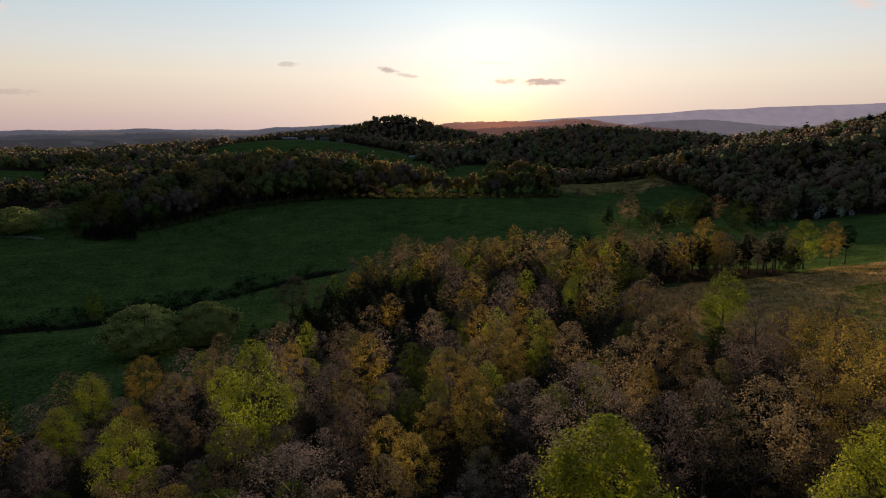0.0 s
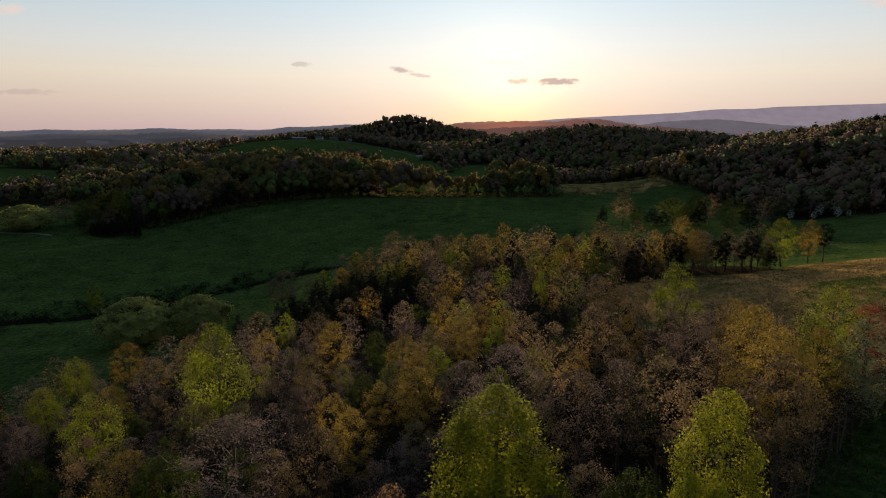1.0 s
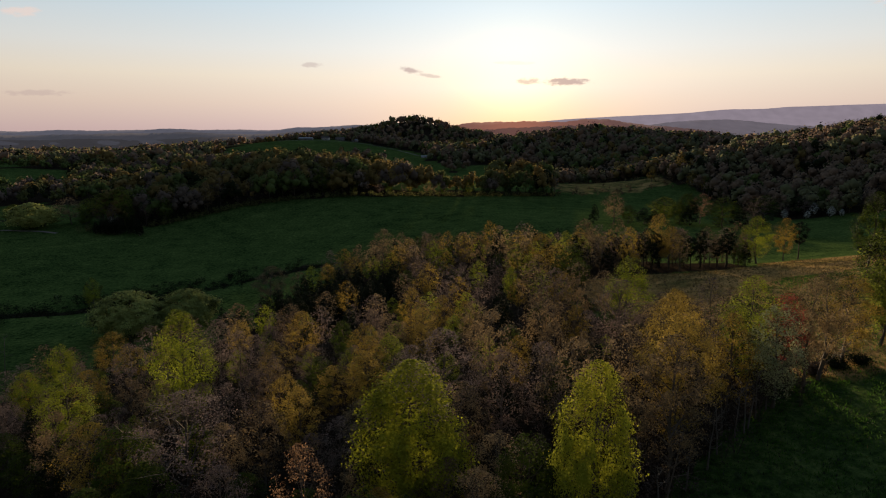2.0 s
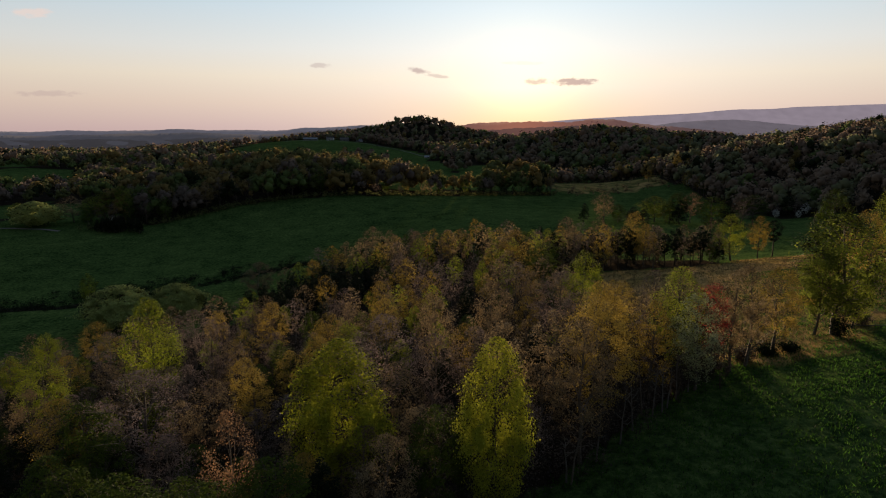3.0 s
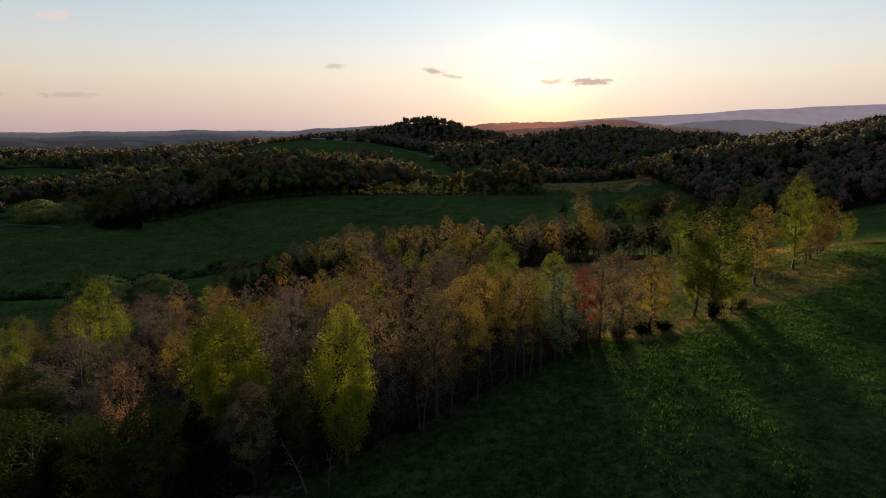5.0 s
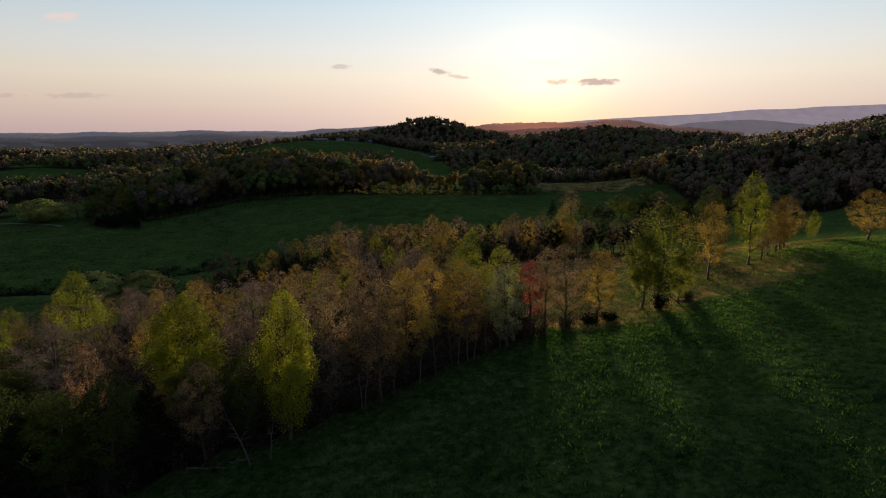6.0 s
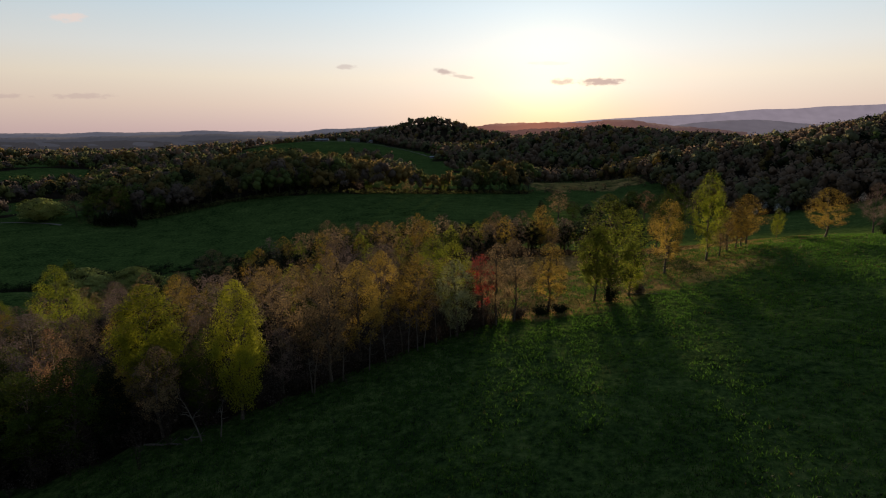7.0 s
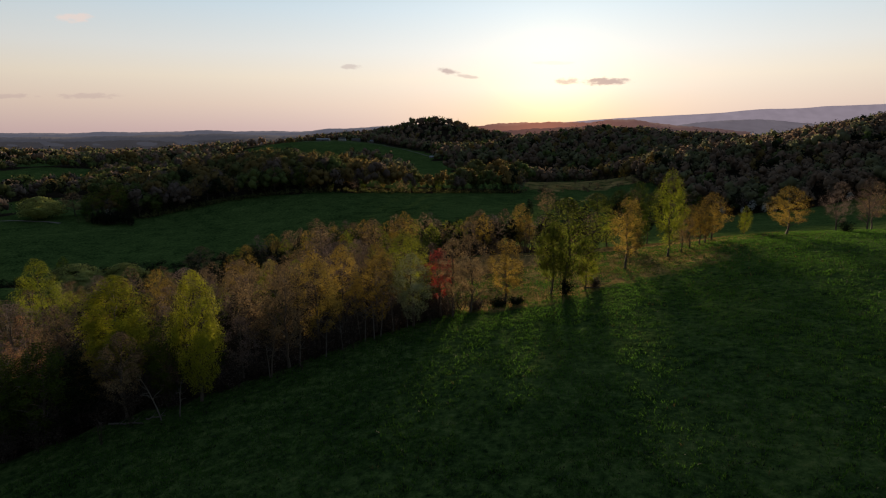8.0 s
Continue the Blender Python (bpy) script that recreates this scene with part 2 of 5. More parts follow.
def ground_material():
    """Grass, with leaf litter where the woods stand and dry straw where the plan says so."""
    m, n, l, out = material("pasture_grass_and_litter")
    where = n.new("ShaderNodeTexCoord")

    def noise_at(scale, detail=5.0, rough=0.6):
        q = n.new("ShaderNodeTexNoise")
        q.inputs["Scale"].default_value, q.inputs["Detail"].default_value, q.inputs["Roughness"].default_value = scale, detail, rough
        l.new(where.outputs["Object"], q.inputs["Vector"])
        return q.outputs[0]

    fine, patch, broad = noise_at(0.7, 9, 0.72), noise_at(0.09), noise_at(0.013, 3)
    grass = ramp(n, [(0.37, (0.009, 0.02, 0.007)), (0.46, (0.036, 0.066, 0.019)), (0.55, (0.078, 0.122, 0.034)), (0.66, (0.15, 0.175, 0.058))])
    l.new(math_node(n, l, "ADD", math_node(n, l, "MULTIPLY", fine, 0.66), math_node(n, l, "ADD", math_node(n, l, "MULTIPLY", patch, 0.22), math_node(n, l, "MULTIPLY", broad, 0.12))), grass.inputs[0])
    litter = ramp(n, [(0.3, (0.014, 0.011, 0.008)), (0.55, (0.034, 0.027, 0.02)), (0.75, (0.07, 0.057, 0.04))])
    l.new(fine, litter.inputs[0])
    straw = ramp(n, [(0.3, (0.12, 0.095, 0.034)), (0.48, (0.32, 0.205, 0.08)), (0.7, (0.48, 0.32, 0.14))])
    l.new(math_node(n, l, "ADD", math_node(n, l, "MULTIPLY", fine, 0.5), math_node(n, l, "MULTIPLY", patch, 0.5)), straw.inputs[0])

    def blended(base, top, name):
        at = n.new("ShaderNodeAttribute")
        at.attribute_name = name
        edge = n.new("ShaderNodeMapRange")
        edge.inputs["From Min"].default_value, edge.inputs["From Max"].default_value = 0.35, 0.65
        l.new(math_node(n, l, "ADD", at.outputs["Fac"], math_node(n, l, "MULTIPLY", math_node(n, l, "SUBTRACT", patch, 0.5), 0.7)), edge.inputs["Value"])
        q = n.new("ShaderNodeMix")
        q.data_type = "RGBA"
        l.new(edge.outputs[0], q.inputs[0])
        l.new(base, q.inputs[6])
        l.new(top, q.inputs[7])
        return q.outputs[2]

    colour = blended(blended(grass.outputs[0], straw.outputs[0], "straw"), litter.outputs[0], "litter")
    p = n.new("ShaderNodeBsdfPrincipled")
    p.inputs["Roughness"].default_value, p.inputs["Specular IOR Level"].default_value = 1.0, 0.0
    l.new(colour, p.inputs["Base Color"])
    bump = n.new("ShaderNodeBump")
    bump.inputs["Strength"].default_value, bump.inputs["Distance"].default_value = 1.0, 0.9
    l.new(fine, bump.inputs["Height"])
    l.new(bump.outputs[0], p.inputs["Normal"])
    l.new(p.outputs[0], out.inputs[0])
    return m


GROUND = ground_material()

# ---- the lie of the land ----
# hills: x, y, half-width, half-depth, height over the valley level
HILLS = [(-158, 2080, 95, 120, 42), (-230, 2120, 330, 160, 54), (-300, 1560, 380, 260, 24), (260, 1380, 330, 240, 28), (760, 900, 190, 260, 66), (-560, 1050, 400, 260, 12), (-1400, 2300, 800, 450, -24), (-600, 2850, 800, 350, -22), (600, 2650, 700, 400, -16)]
# broad swells, knolls and small folds near by: x, y, height
SWELLS = [(-450, 450, -5.9), (-450, 150, -10.9), (-450, -150, 3.7), (-150, -200, -7.4), (150, -250, 15.6), (450, -200, 16.6), (450, 150, 24.1), (350, 450, 14.5), (150, 650, -19.4), (-150, 650, 1.8), (-650, 650, 7.4)]
KNOLLS = [(-260, 330, -1.3), (-120, 330, -8.8), (0, 420, 2.7), (120, 420, 0.0), (-130, 180, -2.2), (-20, 200, -3.6), (90, 200, 3.0), (190, 200, -1.2), (-130, 480, -1.1), (60, 540, 4.5), (230, 560, 10.0), (-120, 600, 19.2), (-230, 560, 9.6), (30, 70, 6.8), (130, 60, 6.6), (-60, 60, -5.1), (60, -40, -6.0), (210, 320, -14.1), (300, 440, -5.2)]
FOLDS = [(60, 70, 2.3), (180, 150, 4.5), (-30, 90, 3.1), (-60, 215, -1.3), (130, 215, -3.6), (30, 35, -1.2), (100, 110, -4.0), (-190, 400, -3.5)]
# banks along the far pasture, vales and rises beyond it, and the low country under the horizon: x, y, height
BANKS = [(-300, 530, -5.6), (0, 530, -3.9), (100, 530, -4.8), (100, 620, 9.7), (200, 530, -11.4), (200, 620, -9.3), (300, 440, -11.5), (300, 530, -12.4), (300, 620, 10.9)]
VALES = [(-750, 1200, -8.2), (-750, 1450, -6.7), (-750, 1700, -8.7), (-500, 700, -9.2), (-500, 950, -7.2), (-500, 1200, -6.4), (-500, 1450, 13.0), (-500, 1700, -4.9), (-250, 1200, -13.0), (-250, 1450, 5.9), (-250, 1700, 10.5), (-250, 1950, -7.6), (0, 1200, -8.6), (0, 1450, -27.5), (0, 1700, -11.0), (250, 700, 7.4), (250, 950, -23.2), (250, 1200, 4.9), (250, 1450, 16.7), (250, 1700, -9.2), (500, 700, 28.5), (500, 1450, 5.0), (500, 1700, -5.4), (500, 1950, -4.5), (750, 950, -8.7), (750, 1200, -4.1), (1000, 700, -4.1), (1000, 950, -5.4), (1000, 1950, -2.6)]
LOWLAND = [(-2000, 2200, -12.1), (-2000, 2900, -5.7), (-1300, 2200, -6.3), (-1300, 2900, -6.2), (-600, 2200, 3.0), (100, 2200, 10.5), (100, 2900, -8.1), (800, 2200, -10.6), (800, 2900, -13.2), (1500, 2200, -8.8), (1500, 2900, -5.3)]
VALLEY = -22.0


def height(x, y):
    """The ground's height; works on arrays."""
    x, y = np.asarray(x, float), np.asarray(y, float)
    z = np.full(np.broadcast(x, y).shape, VALLEY)
    for a, b, w, d, h in HILLS:
        z = z + h * np.exp(-(((x - a) / w) ** 2 + ((y - b) / d) ** 2) / 2)
    for s, some in ((260, SWELLS), (100, KNOLLS), (45, FOLDS), (75, BANKS), (190, VALES), (420, LOWLAND)):
        for a, b, h in some:
            z = z + h * np.exp(-((x - a) ** 2 + (y - b) ** 2) / (2 * s * s))
    # small unevenness, and larger rolls far out
    far = np.clip((np.hypot(x, y - 200) - 500) / 600, 0, 1)
    z = z + 0.25 * np.sin(x * 0.11 + 1.3 * np.sin(y * 0.05)) * np.sin(y * 0.13 + np.sin(x * 0.07))
    z = z + far * 7 * np.sin(x * 0.0061 + 1.7 * np.sin(y * 0.0023)) * np.sin(y * 0.0047 + 1.1 * np.sin(x * 0.0031))
    # the creek's gully
    g = gully(x, y)
    return z - 3.4 * np.exp(-(g / 8) ** 2)


def gully(x, y):
    """How far from the creek's line, which winds along the foot of the pasture; far away past its ends."""
    line = 262 + 0.72 * (x + 120) + 7 * np.sin(x * 0.06)
    off = np.clip(x + 55, 0, None) + np.clip(-260 - x, 0, None)
    return np.hypot((y - line) * 0.81, off)


def inside(x, y, corners):
    """Which of the places lie inside the plan's polygon."""
    hit = np.zeros(np.shape(x), bool)
    for (a, b), (c, d) in zip(corners, corners[1:] + corners[:1]):
        cut = (b > y) != (d > y)
        hit ^= cut & (x < (c - a) * (y - b) / (d - b + 1e-9) + a)
    return hit


NEAR_WOOD = [(-140, 10), (-40, 22), (5, 28), (24, 41), (38, 48), (62, 70), (76, 82), (70, 105), (56, 125), (50, 155), (58, 192), (100, 200), (128, 206), (128, 222), (100, 232), (80, 260), (30, 278), (-15, 294), (-40, 250), (-46, 215), (-38, 195), (-50, 178), (-62, 150), (-88, 128), (-120, 105)]
FAR_WOOD = [(-255, 414), (-215, 432), (-180, 462), (-140, 486), (-60, 512), (0, 530), (60, 540), (104, 546), (110, 566), (60, 560), (0, 552), (-50, 548), (-75, 600), (-130, 640), (-255, 600)]
EAST_WOOD = [(262, 452), (300, 440), (360, 425), (470, 400), (900, 380), (1100, 900), (800, 1150), (500, 1050), (330, 800), (256, 700), (236, 650), (240, 560)]
DRY_FIELD = [(77, 88), (90, 93), (104, 102), (118, 122), (146, 147), (190, 165), (195, 222), (132, 215), (128, 206), (100, 199), (60, 192), (56, 165), (60, 130), (72, 105)]
FAR_FIELDS = [[(-400, 1340), (-300, 1300), (-190, 1280), (-110, 1300), (-75, 1240), (-40, 1250), (-60, 1300), (-105, 1410), (-200, 1475), (-300, 1530), (-420, 1490)], [(-700, 1100), (-600, 1070), (-570, 1150), (-670, 1210)], [(-930, 950), (-820, 930), (-800, 1030), (-910, 1060)], [(114, 560), (236, 602), (246, 690), (170, 705), (104, 640)]]


def wild(x, y, scale, seed):
    """Smooth uneven noise from -1 to 1."""
    u, v = np.asarray(x, float) / scale, np.asarray(y, float) / scale
    i, j = np.floor(u), np.floor(v)
    f, g = u - i, v - j
    f, g = f * f * (3 - 2 * f), g * g * (3 - 2 * g)

    def at(p, q):
        h = np.sin(p * 127.1 + q * 311.7 + seed * 74.7) * 43758.5453
        return 2 * (h - np.floor(h)) - 1

    low, high = at(i, j) * (1 - f) + at(i + 1, j) * f, at(i, j + 1) * (1 - f) + at(i + 1, j + 1) * f
    return low * (1 - g) + high * g


def wooded(x, y):
    """1 where woods stand."""
    x, y = np.asarray(x, float), np.asarray(y, float)
    w = inside(x, y, NEAR_WOOD) | inside(x, y, FAR_WOOD) | inside(x, y, EAST_WOOD)
    beyond = (y > 640) | ((x < -330) & (y > 430)) | ((x < -470) & (y > 250))
    far = beyond & (wild(x, y, 190, 0.7) + 0.5 * wild(x, y, 70, 2.1) > np.where((x < -262) & (y < 1050), -0.55, -0.2))
    far |= np.hypot((x + 180) / 420, (y - 2090) / 240) < 1
    far |= np.hypot((x - 330) / 430, (y - 1330) / 260) < 1
    far &= ~((x < -262) & (y < 900) & (wild(x, y, 120, 3.3) + 0.6 * wild(x, y, 45, 5.1) < -0.35))
    for f in FAR_FIELDS:
        far &= ~inside(x, y, f)
    return w | far


# ---- mesh tools ----
def mesh_of(name, verts, quads, mats, slot=None, smooth=False, tris=None):
    me = bpy.data.meshes.new(name)
    v = np.asarray(verts, np.float32)
    sizes, loops = [], []
    if quads is not None and len(quads):
        loops.append(np.asarray(quads, np.int32).ravel())
        sizes.append(np.full(len(quads), 4, np.int32))
    if tris is not None and len(tris):
        loops.append(np.asarray(tris, np.int32).ravel())
        sizes.append(np.full(len(tris), 3, np.int32))
    loops, sizes = np.concatenate(loops), np.concatenate(sizes)
    me.vertices.add(len(v))
    me.vertices.foreach_set("co", v.ravel())
    me.loops.add(len(loops))
    me.loops.foreach_set("vertex_index", loops)
    me.polygons.add(len(sizes))
    me.polygons.foreach_set("loop_start", np.concatenate(([0], np.cumsum(sizes)[:-1])).astype(np.int32))
    for m in mats:
        me.materials.append(m)
    if slot is not None:
        me.polygons.foreach_set("material_index", np.asarray(slot, np.int32))
    me.polygons.foreach_set("use_smooth", np.full(len(sizes), smooth))
    me.update(calc_edges=True)
    return me


def attribute(me, name, values):
    a = me.attributes.new(name, "FLOAT", "POINT")
    a.data.foreach_set("value", np.asarray(values, np.float32))


def part(name, bm, mat, parent=None, label=""):
    """One bmesh, or ready mesh, as one mesh object under its thing."""
    if isinstance(bm, bmesh.types.BMesh):
        me = bpy.data.meshes.new(name)
        bm.to_mesh(me)
        bm.free()
        me.materials.append(mat)
    else:
        me = bm
    ob = new(name, me)
    ob.parent = parent
    return tagged(ob, label)


def tubes(paths, sides=5):
    """Tapered tubes along paths of (points, radii): vertices and quads."""
    vs, qs, base = [], [], 0
    ring = np.linspace(0, 2 * np.pi, sides, endpoint=False)
    for pts, rad in paths:
        pts = np.asarray(pts, float)
        k = len(pts)
        way = np.gradient(pts, axis=0)
        way /= np.linalg.norm(way, axis=1, keepdims=True) + 1e-9
        ref = np.where(np.abs(way[:, 2:3]) > 0.8, np.array([[1.0, 0, 0]]), np.array([[0, 0, 1.0]]))
        a = np.cross(way, ref)
        a /= np.linalg.norm(a, axis=1, keepdims=True) + 1e-9
        b = np.cross(way, a)
        r = np.asarray(rad, float)[:, None, None]
        v = pts[:, None] + r * (a[:, None] * np.cos(ring)[None, :, None] + b[:, None] * np.sin(ring)[None, :, None])
        vs.append(v.reshape(-1, 3))
        i = np.arange(k - 1)[:, None] * sides
        j = np.arange(sides)[None]
        n2 = (j + 1) % sides
        qs.append(np.stack((base + i + j, base + i + n2, base + i + sides + n2, base + i + sides + j), -1).reshape(-1, 4))
        base += k * sides
    return np.concatenate(vs), np.concatenate(qs)


def leaves(places, out_way, size, rng, flat=0.5):
    """A small three-cornered leaf cluster at each place: vertices and triangles."""
    k = len(places)
    nrm = rng.normal(size=(k, 3)) + flat * out_way + np.array((0, 0, 0.6))
    nrm /= np.linalg.norm(nrm, axis=1, keepdims=True)
    a = np.cross(nrm, rng.normal(size=(k, 3)))
    a /= np.linalg.norm(a, axis=1, keepdims=True)
    b = np.cross(nrm, a)
    s = (size * rng.uniform(0.6, 1.5, k))[:, None]
    t = s * rng.uniform(0.7, 1.1, (k, 1))
    v = np.stack((places + a * s * 1.1, places - a * s * 0.6 + b * t, places - a * s * 0.6 - b * t), 1).reshape(-1, 3)
    return v, np.arange(3 * k).reshape(-1, 3)


# ---- trees ----
# kind: crown's foot, half-width, fullest at, leaf clusters, their size, limbs, twigs, upward reach; all for a tree 16 m high
KINDS = {
    "tulip": (0.08, 4.1, 0.5, 42000, 0.077, 26, 4, 0.55),
    "lime": (0.14, 4.1, 0.5, 16000, 0.083, 22, 4, 0.6),
    "ochre": (0.16, 4.4, 0.54, 9400, 0.082, 24, 5, 0.8),
    "gold": (0.13, 4.4, 0.52, 14000, 0.076, 24, 5, 0.75),
    "mauve": (0.14, 4.6, 0.55, 7600, 0.072, 26, 6, 0.9),
    "green": (0.08, 4.4, 0.5, 13940, 0.104, 26, 3, 0.6),
    "field": (0.16, 4.6, 0.52, 15000, 0.105, 30, 5, 0.75),
    "cedar": (0.03, 3.2, 0.22, 9020, 0.109, 34, 3, 0.35),
    "red": (0.3, 3.2, 0.5, 7380, 0.087, 20, 5, 0.8),
    "pale": (0.12, 4.0, 0.5, 12300, 0.093, 24, 5, 0.6),
    "pink": (0.2, 4.2, 0.5, 6560, 0.087, 20, 5, 0.9),
    "white": (0.15, 4.2, 0.5, 4920, 0.153, 18, 4, 0.5),
    "willow": (0.05, 9.5, 0.34, 36000, 0.2, 30, 4, 0.35),
    "pine": (0.45, 3.0, 0.4, 4920, 0.120, 18, 3, 0.2),
}


def tree_meshes(kind, rng, fine=1.0):
    """The trunk with its limbs, and the crown, of a tree 16 m high."""
    foot, half, full, count, size, limbs, twigs, reach = KINDS[kind]
    tall = 16.0
    top = tall * 0.97

    def envelope(f):
        f = np.clip(f, 0, 1)
        return half * np.where(f < full, 0.35 + 0.65 * np.sin(f / full * np.pi / 2), np.cos(np.clip((f - full) / (1 - full), 0, 1) * np.pi / 2) ** {"cedar": 1.1, "tulip": 0.68, "lime": 0.85, "green": 0.62, "willow": 0.55}.get(kind, 0.72))

    k = 7
    zs = np.linspace(-0.6, top * 0.94, k)
    bend = np.cumsum(rng.normal(0, 0.22, (k, 2)), 0)
    bend -= bend[0]
    trunk = np.column_stack((bend, zs))
    girth = (0.27 if kind != "cedar" else 0.2) * np.linspace(1.0, 0.12, k) ** 0.9
    girth[0] *= 1.35
    paths = [(trunk, girth)]
    points, weights = [], []
    start = foot * tall
    ph = rng.uniform(0, 6.28, 4)

    def lobe_at(a, f=0.5):
        return 1.0 + 0.14 * math.sin(2 * a + ph[0] + 2 * f) + 0.1 * math.sin(3 * a + ph[1]) + 0.09 * math.sin(5 * a + ph[2] + 5 * f)

    for i in range(limbs):
        f = (i + rng.uniform(0, 1)) / limbs
        z0 = start * 0.8 + (top * 0.93 - start * 0.8) * f ** 0.9
        az = i * 2.4 + rng.uniform(-0.5, 0.5)
        centre = np.array([np.interp(z0, zs, trunk[:, 0]), np.interp(z0, zs, trunk[:, 1]), z0])
        up = reach * rng.uniform(0.6, 1.3) * (0.7 + 0.6 * f)
        lobe = lobe_at(az, f)
        z_tip = min(z0 + up * half * 0.7, top)
        span = float(envelope((z_tip - start) / (tall - start))) * lobe * rng.uniform(0.75, 1.05) + 0.25
        tip = np.array([centre[0] + span * math.cos(az), centre[1] + span * math.sin(az), z_tip])
        s = np.linspace(0, 1, 5)[:, None]
        arc = centre + (tip - centre) * s + np.array((0, 0, 1.0)) * (np.sin(s * np.pi) * span * (0.12 if reach > 0.5 else -0.08)) + rng.normal(0, 0.09, (5, 3)) * s
        r0 = max(0.025, float(np.interp(z0, zs, girth)) * 0.5)
        paths.append((arc, r0 * np.linspace(1, 0.2, 5)))
        for q in range(twigs):
            g = rng.uniform(0.3, 1.0)
            root = arc[0] + (arc[-1] - arc[0]) * g
            root = np.array([np.interp(g, s[:, 0], arc[:, c]) for c in range(3)])
            az2 = az + rng.uniform(-1.3, 1.3)
            ln = span * rng.uniform(0.22, 0.5) + 0.3
            end = root + ln * np.array([math.cos(az2) * 0.8, math.sin(az2) * 0.8, rng.uniform(0.1, 1.0) * (0.4 + reach)])
            mid = (root + end) / 2 + rng.normal(0, 0.12, 3)
            if fine > 0.5 or q < 2 and fine > 0.3:
                paths.append((np.array([root, mid, end]), r0 * np.array([0.35, 0.22, 0.08]) + 0.006))
            points += [mid, end, end + (end - mid) * 0.4]
            weights += [0.7, 1.0, 0.9]
        points += [arc[3], arc[4]]
        weights += [0.6, 1.0]
    dense = kind in ("tulip", "lime", "green", "pale", "willow", "field")
    weights = [w * (0.4 if dense else 0.8) * (1.15 - 0.75 * max(0.0, q[2] / tall - 0.6) / 0.4) for w, q in zip(weights, points)]
    # clumps of leaf over the crown's outside
    shell = {"tulip": 240, "lime": 130, "green": 140, "field": 90, "pale": 150, "willow": 260, "cedar": 190, "gold": 100, "ochre": 95, "red": 90, "white": 110, "pink": 60, "mauve": 90}.get(kind, 20)
    for q in range(shell):
        low = 0.0 if dense else 0.12
        f = low + (1 - low) * rng.uniform(0, 1) ** 0.85
        while rng.uniform() > float(envelope(f)) / half + 0.06:
            f = low + (1 - low) * rng.uniform(0, 1) ** 0.85
        az = rng.uniform(0, 2 * np.pi)
        rr = float(envelope(f)) * lobe_at(az, f) * rng.uniform(0.7, 1.0)
        zz = start + f * (tall - start)
        points.append(np.array([np.interp(zz, zs, trunk[:, 0]) + rr * math.cos(az), np.interp(zz, zs, trunk[:, 1]) + rr * math.sin(az), zz - 0.2]))
        weights.append(rng.uniform(0.8, 2.2))
    points, weights = np.array(points), np.array(weights)
    n = int(count * fine)
    pick = rng.choice(len(points), n, p=weights / weights.sum())
    spread = (0.46 if dense else 0.36) * (1.5 if kind == "willow" else 1.0)
    at = points[pick] + np.clip(rng.normal(0, 1, (n, 3)), -1.7, 1.7) * spread * np.array((1, 1, 0.75 if kind != "cedar" else 0.5))
    at[:, 2] = np.minimum(at[:, 2], tall)
    az, up = np.arctan2(at[:, 1], at[:, 0]), at[:, 2]
    lump = 1 + 0.15 * np.sin(3 * az + 0.9 * up + ph[0]) + 0.14 * np.sin(5 * az - 1.6 * up + ph[1]) + 0.12 * np.sin(2 * az + 2.4 * up + ph[2]) + 0.09 * np.sin(11 * az + 3.7 * up + ph[3])
    limit = (envelope((up - start) / (tall - start)) * 1.06 * lump + 0.3) * rng.uniform(0.72, 1.12, len(at))
    off = np.hypot(at[:, 0] - np.interp(at[:, 2], zs, trunk[:, 0]), at[:, 1] - np.interp(at[:, 2], zs, trunk[:, 1]))
    at[:, :2] *= np.minimum(1.0, limit / (off + 1e-6))[:, None]
    away = at - np.array((0, 0, tall * 0.5))
    away /= np.linalg.norm(away, axis=1, keepdims=True)
    big = size if fine > 0.8 else size * fine ** -0.45
    lv, lq = leaves(at, away, big, rng, 2.2)
    tv, tq = tubes(paths, 5 if fine > 0.8 else 3)
    return (tv, tq), (lv, lq)


PROTOS = {}
TREE_WORDS = {
    "field": "big dark green tree with several stems", "tulip": "tall tree in dense yellow-green leaf", "lime": "slender tree in fresh lime-green spring leaf", "ochre": "tree with sparse ochre buds on grey limbs",
    "gold": "golden-budded tree with a thin trunk", "mauve": "nearly bare brown-mauve tree with fine twigs", "green": "leafy mid-green tree with a low full crown",
    "cedar": "dark dense evergreen cedar of the wood", "red": "small red-budded tree at the wood's edge", "pale": "pale silvery-green tree at the wood's edge",
    "pink": "pinkish-tan tree in bud", "white": "white-blossoming dogwood tree against dark woods", "willow": "broad round-headed pale green tree on the pasture", "pine": "thin dark pine with a bare lower trunk",
}
made_trees = []


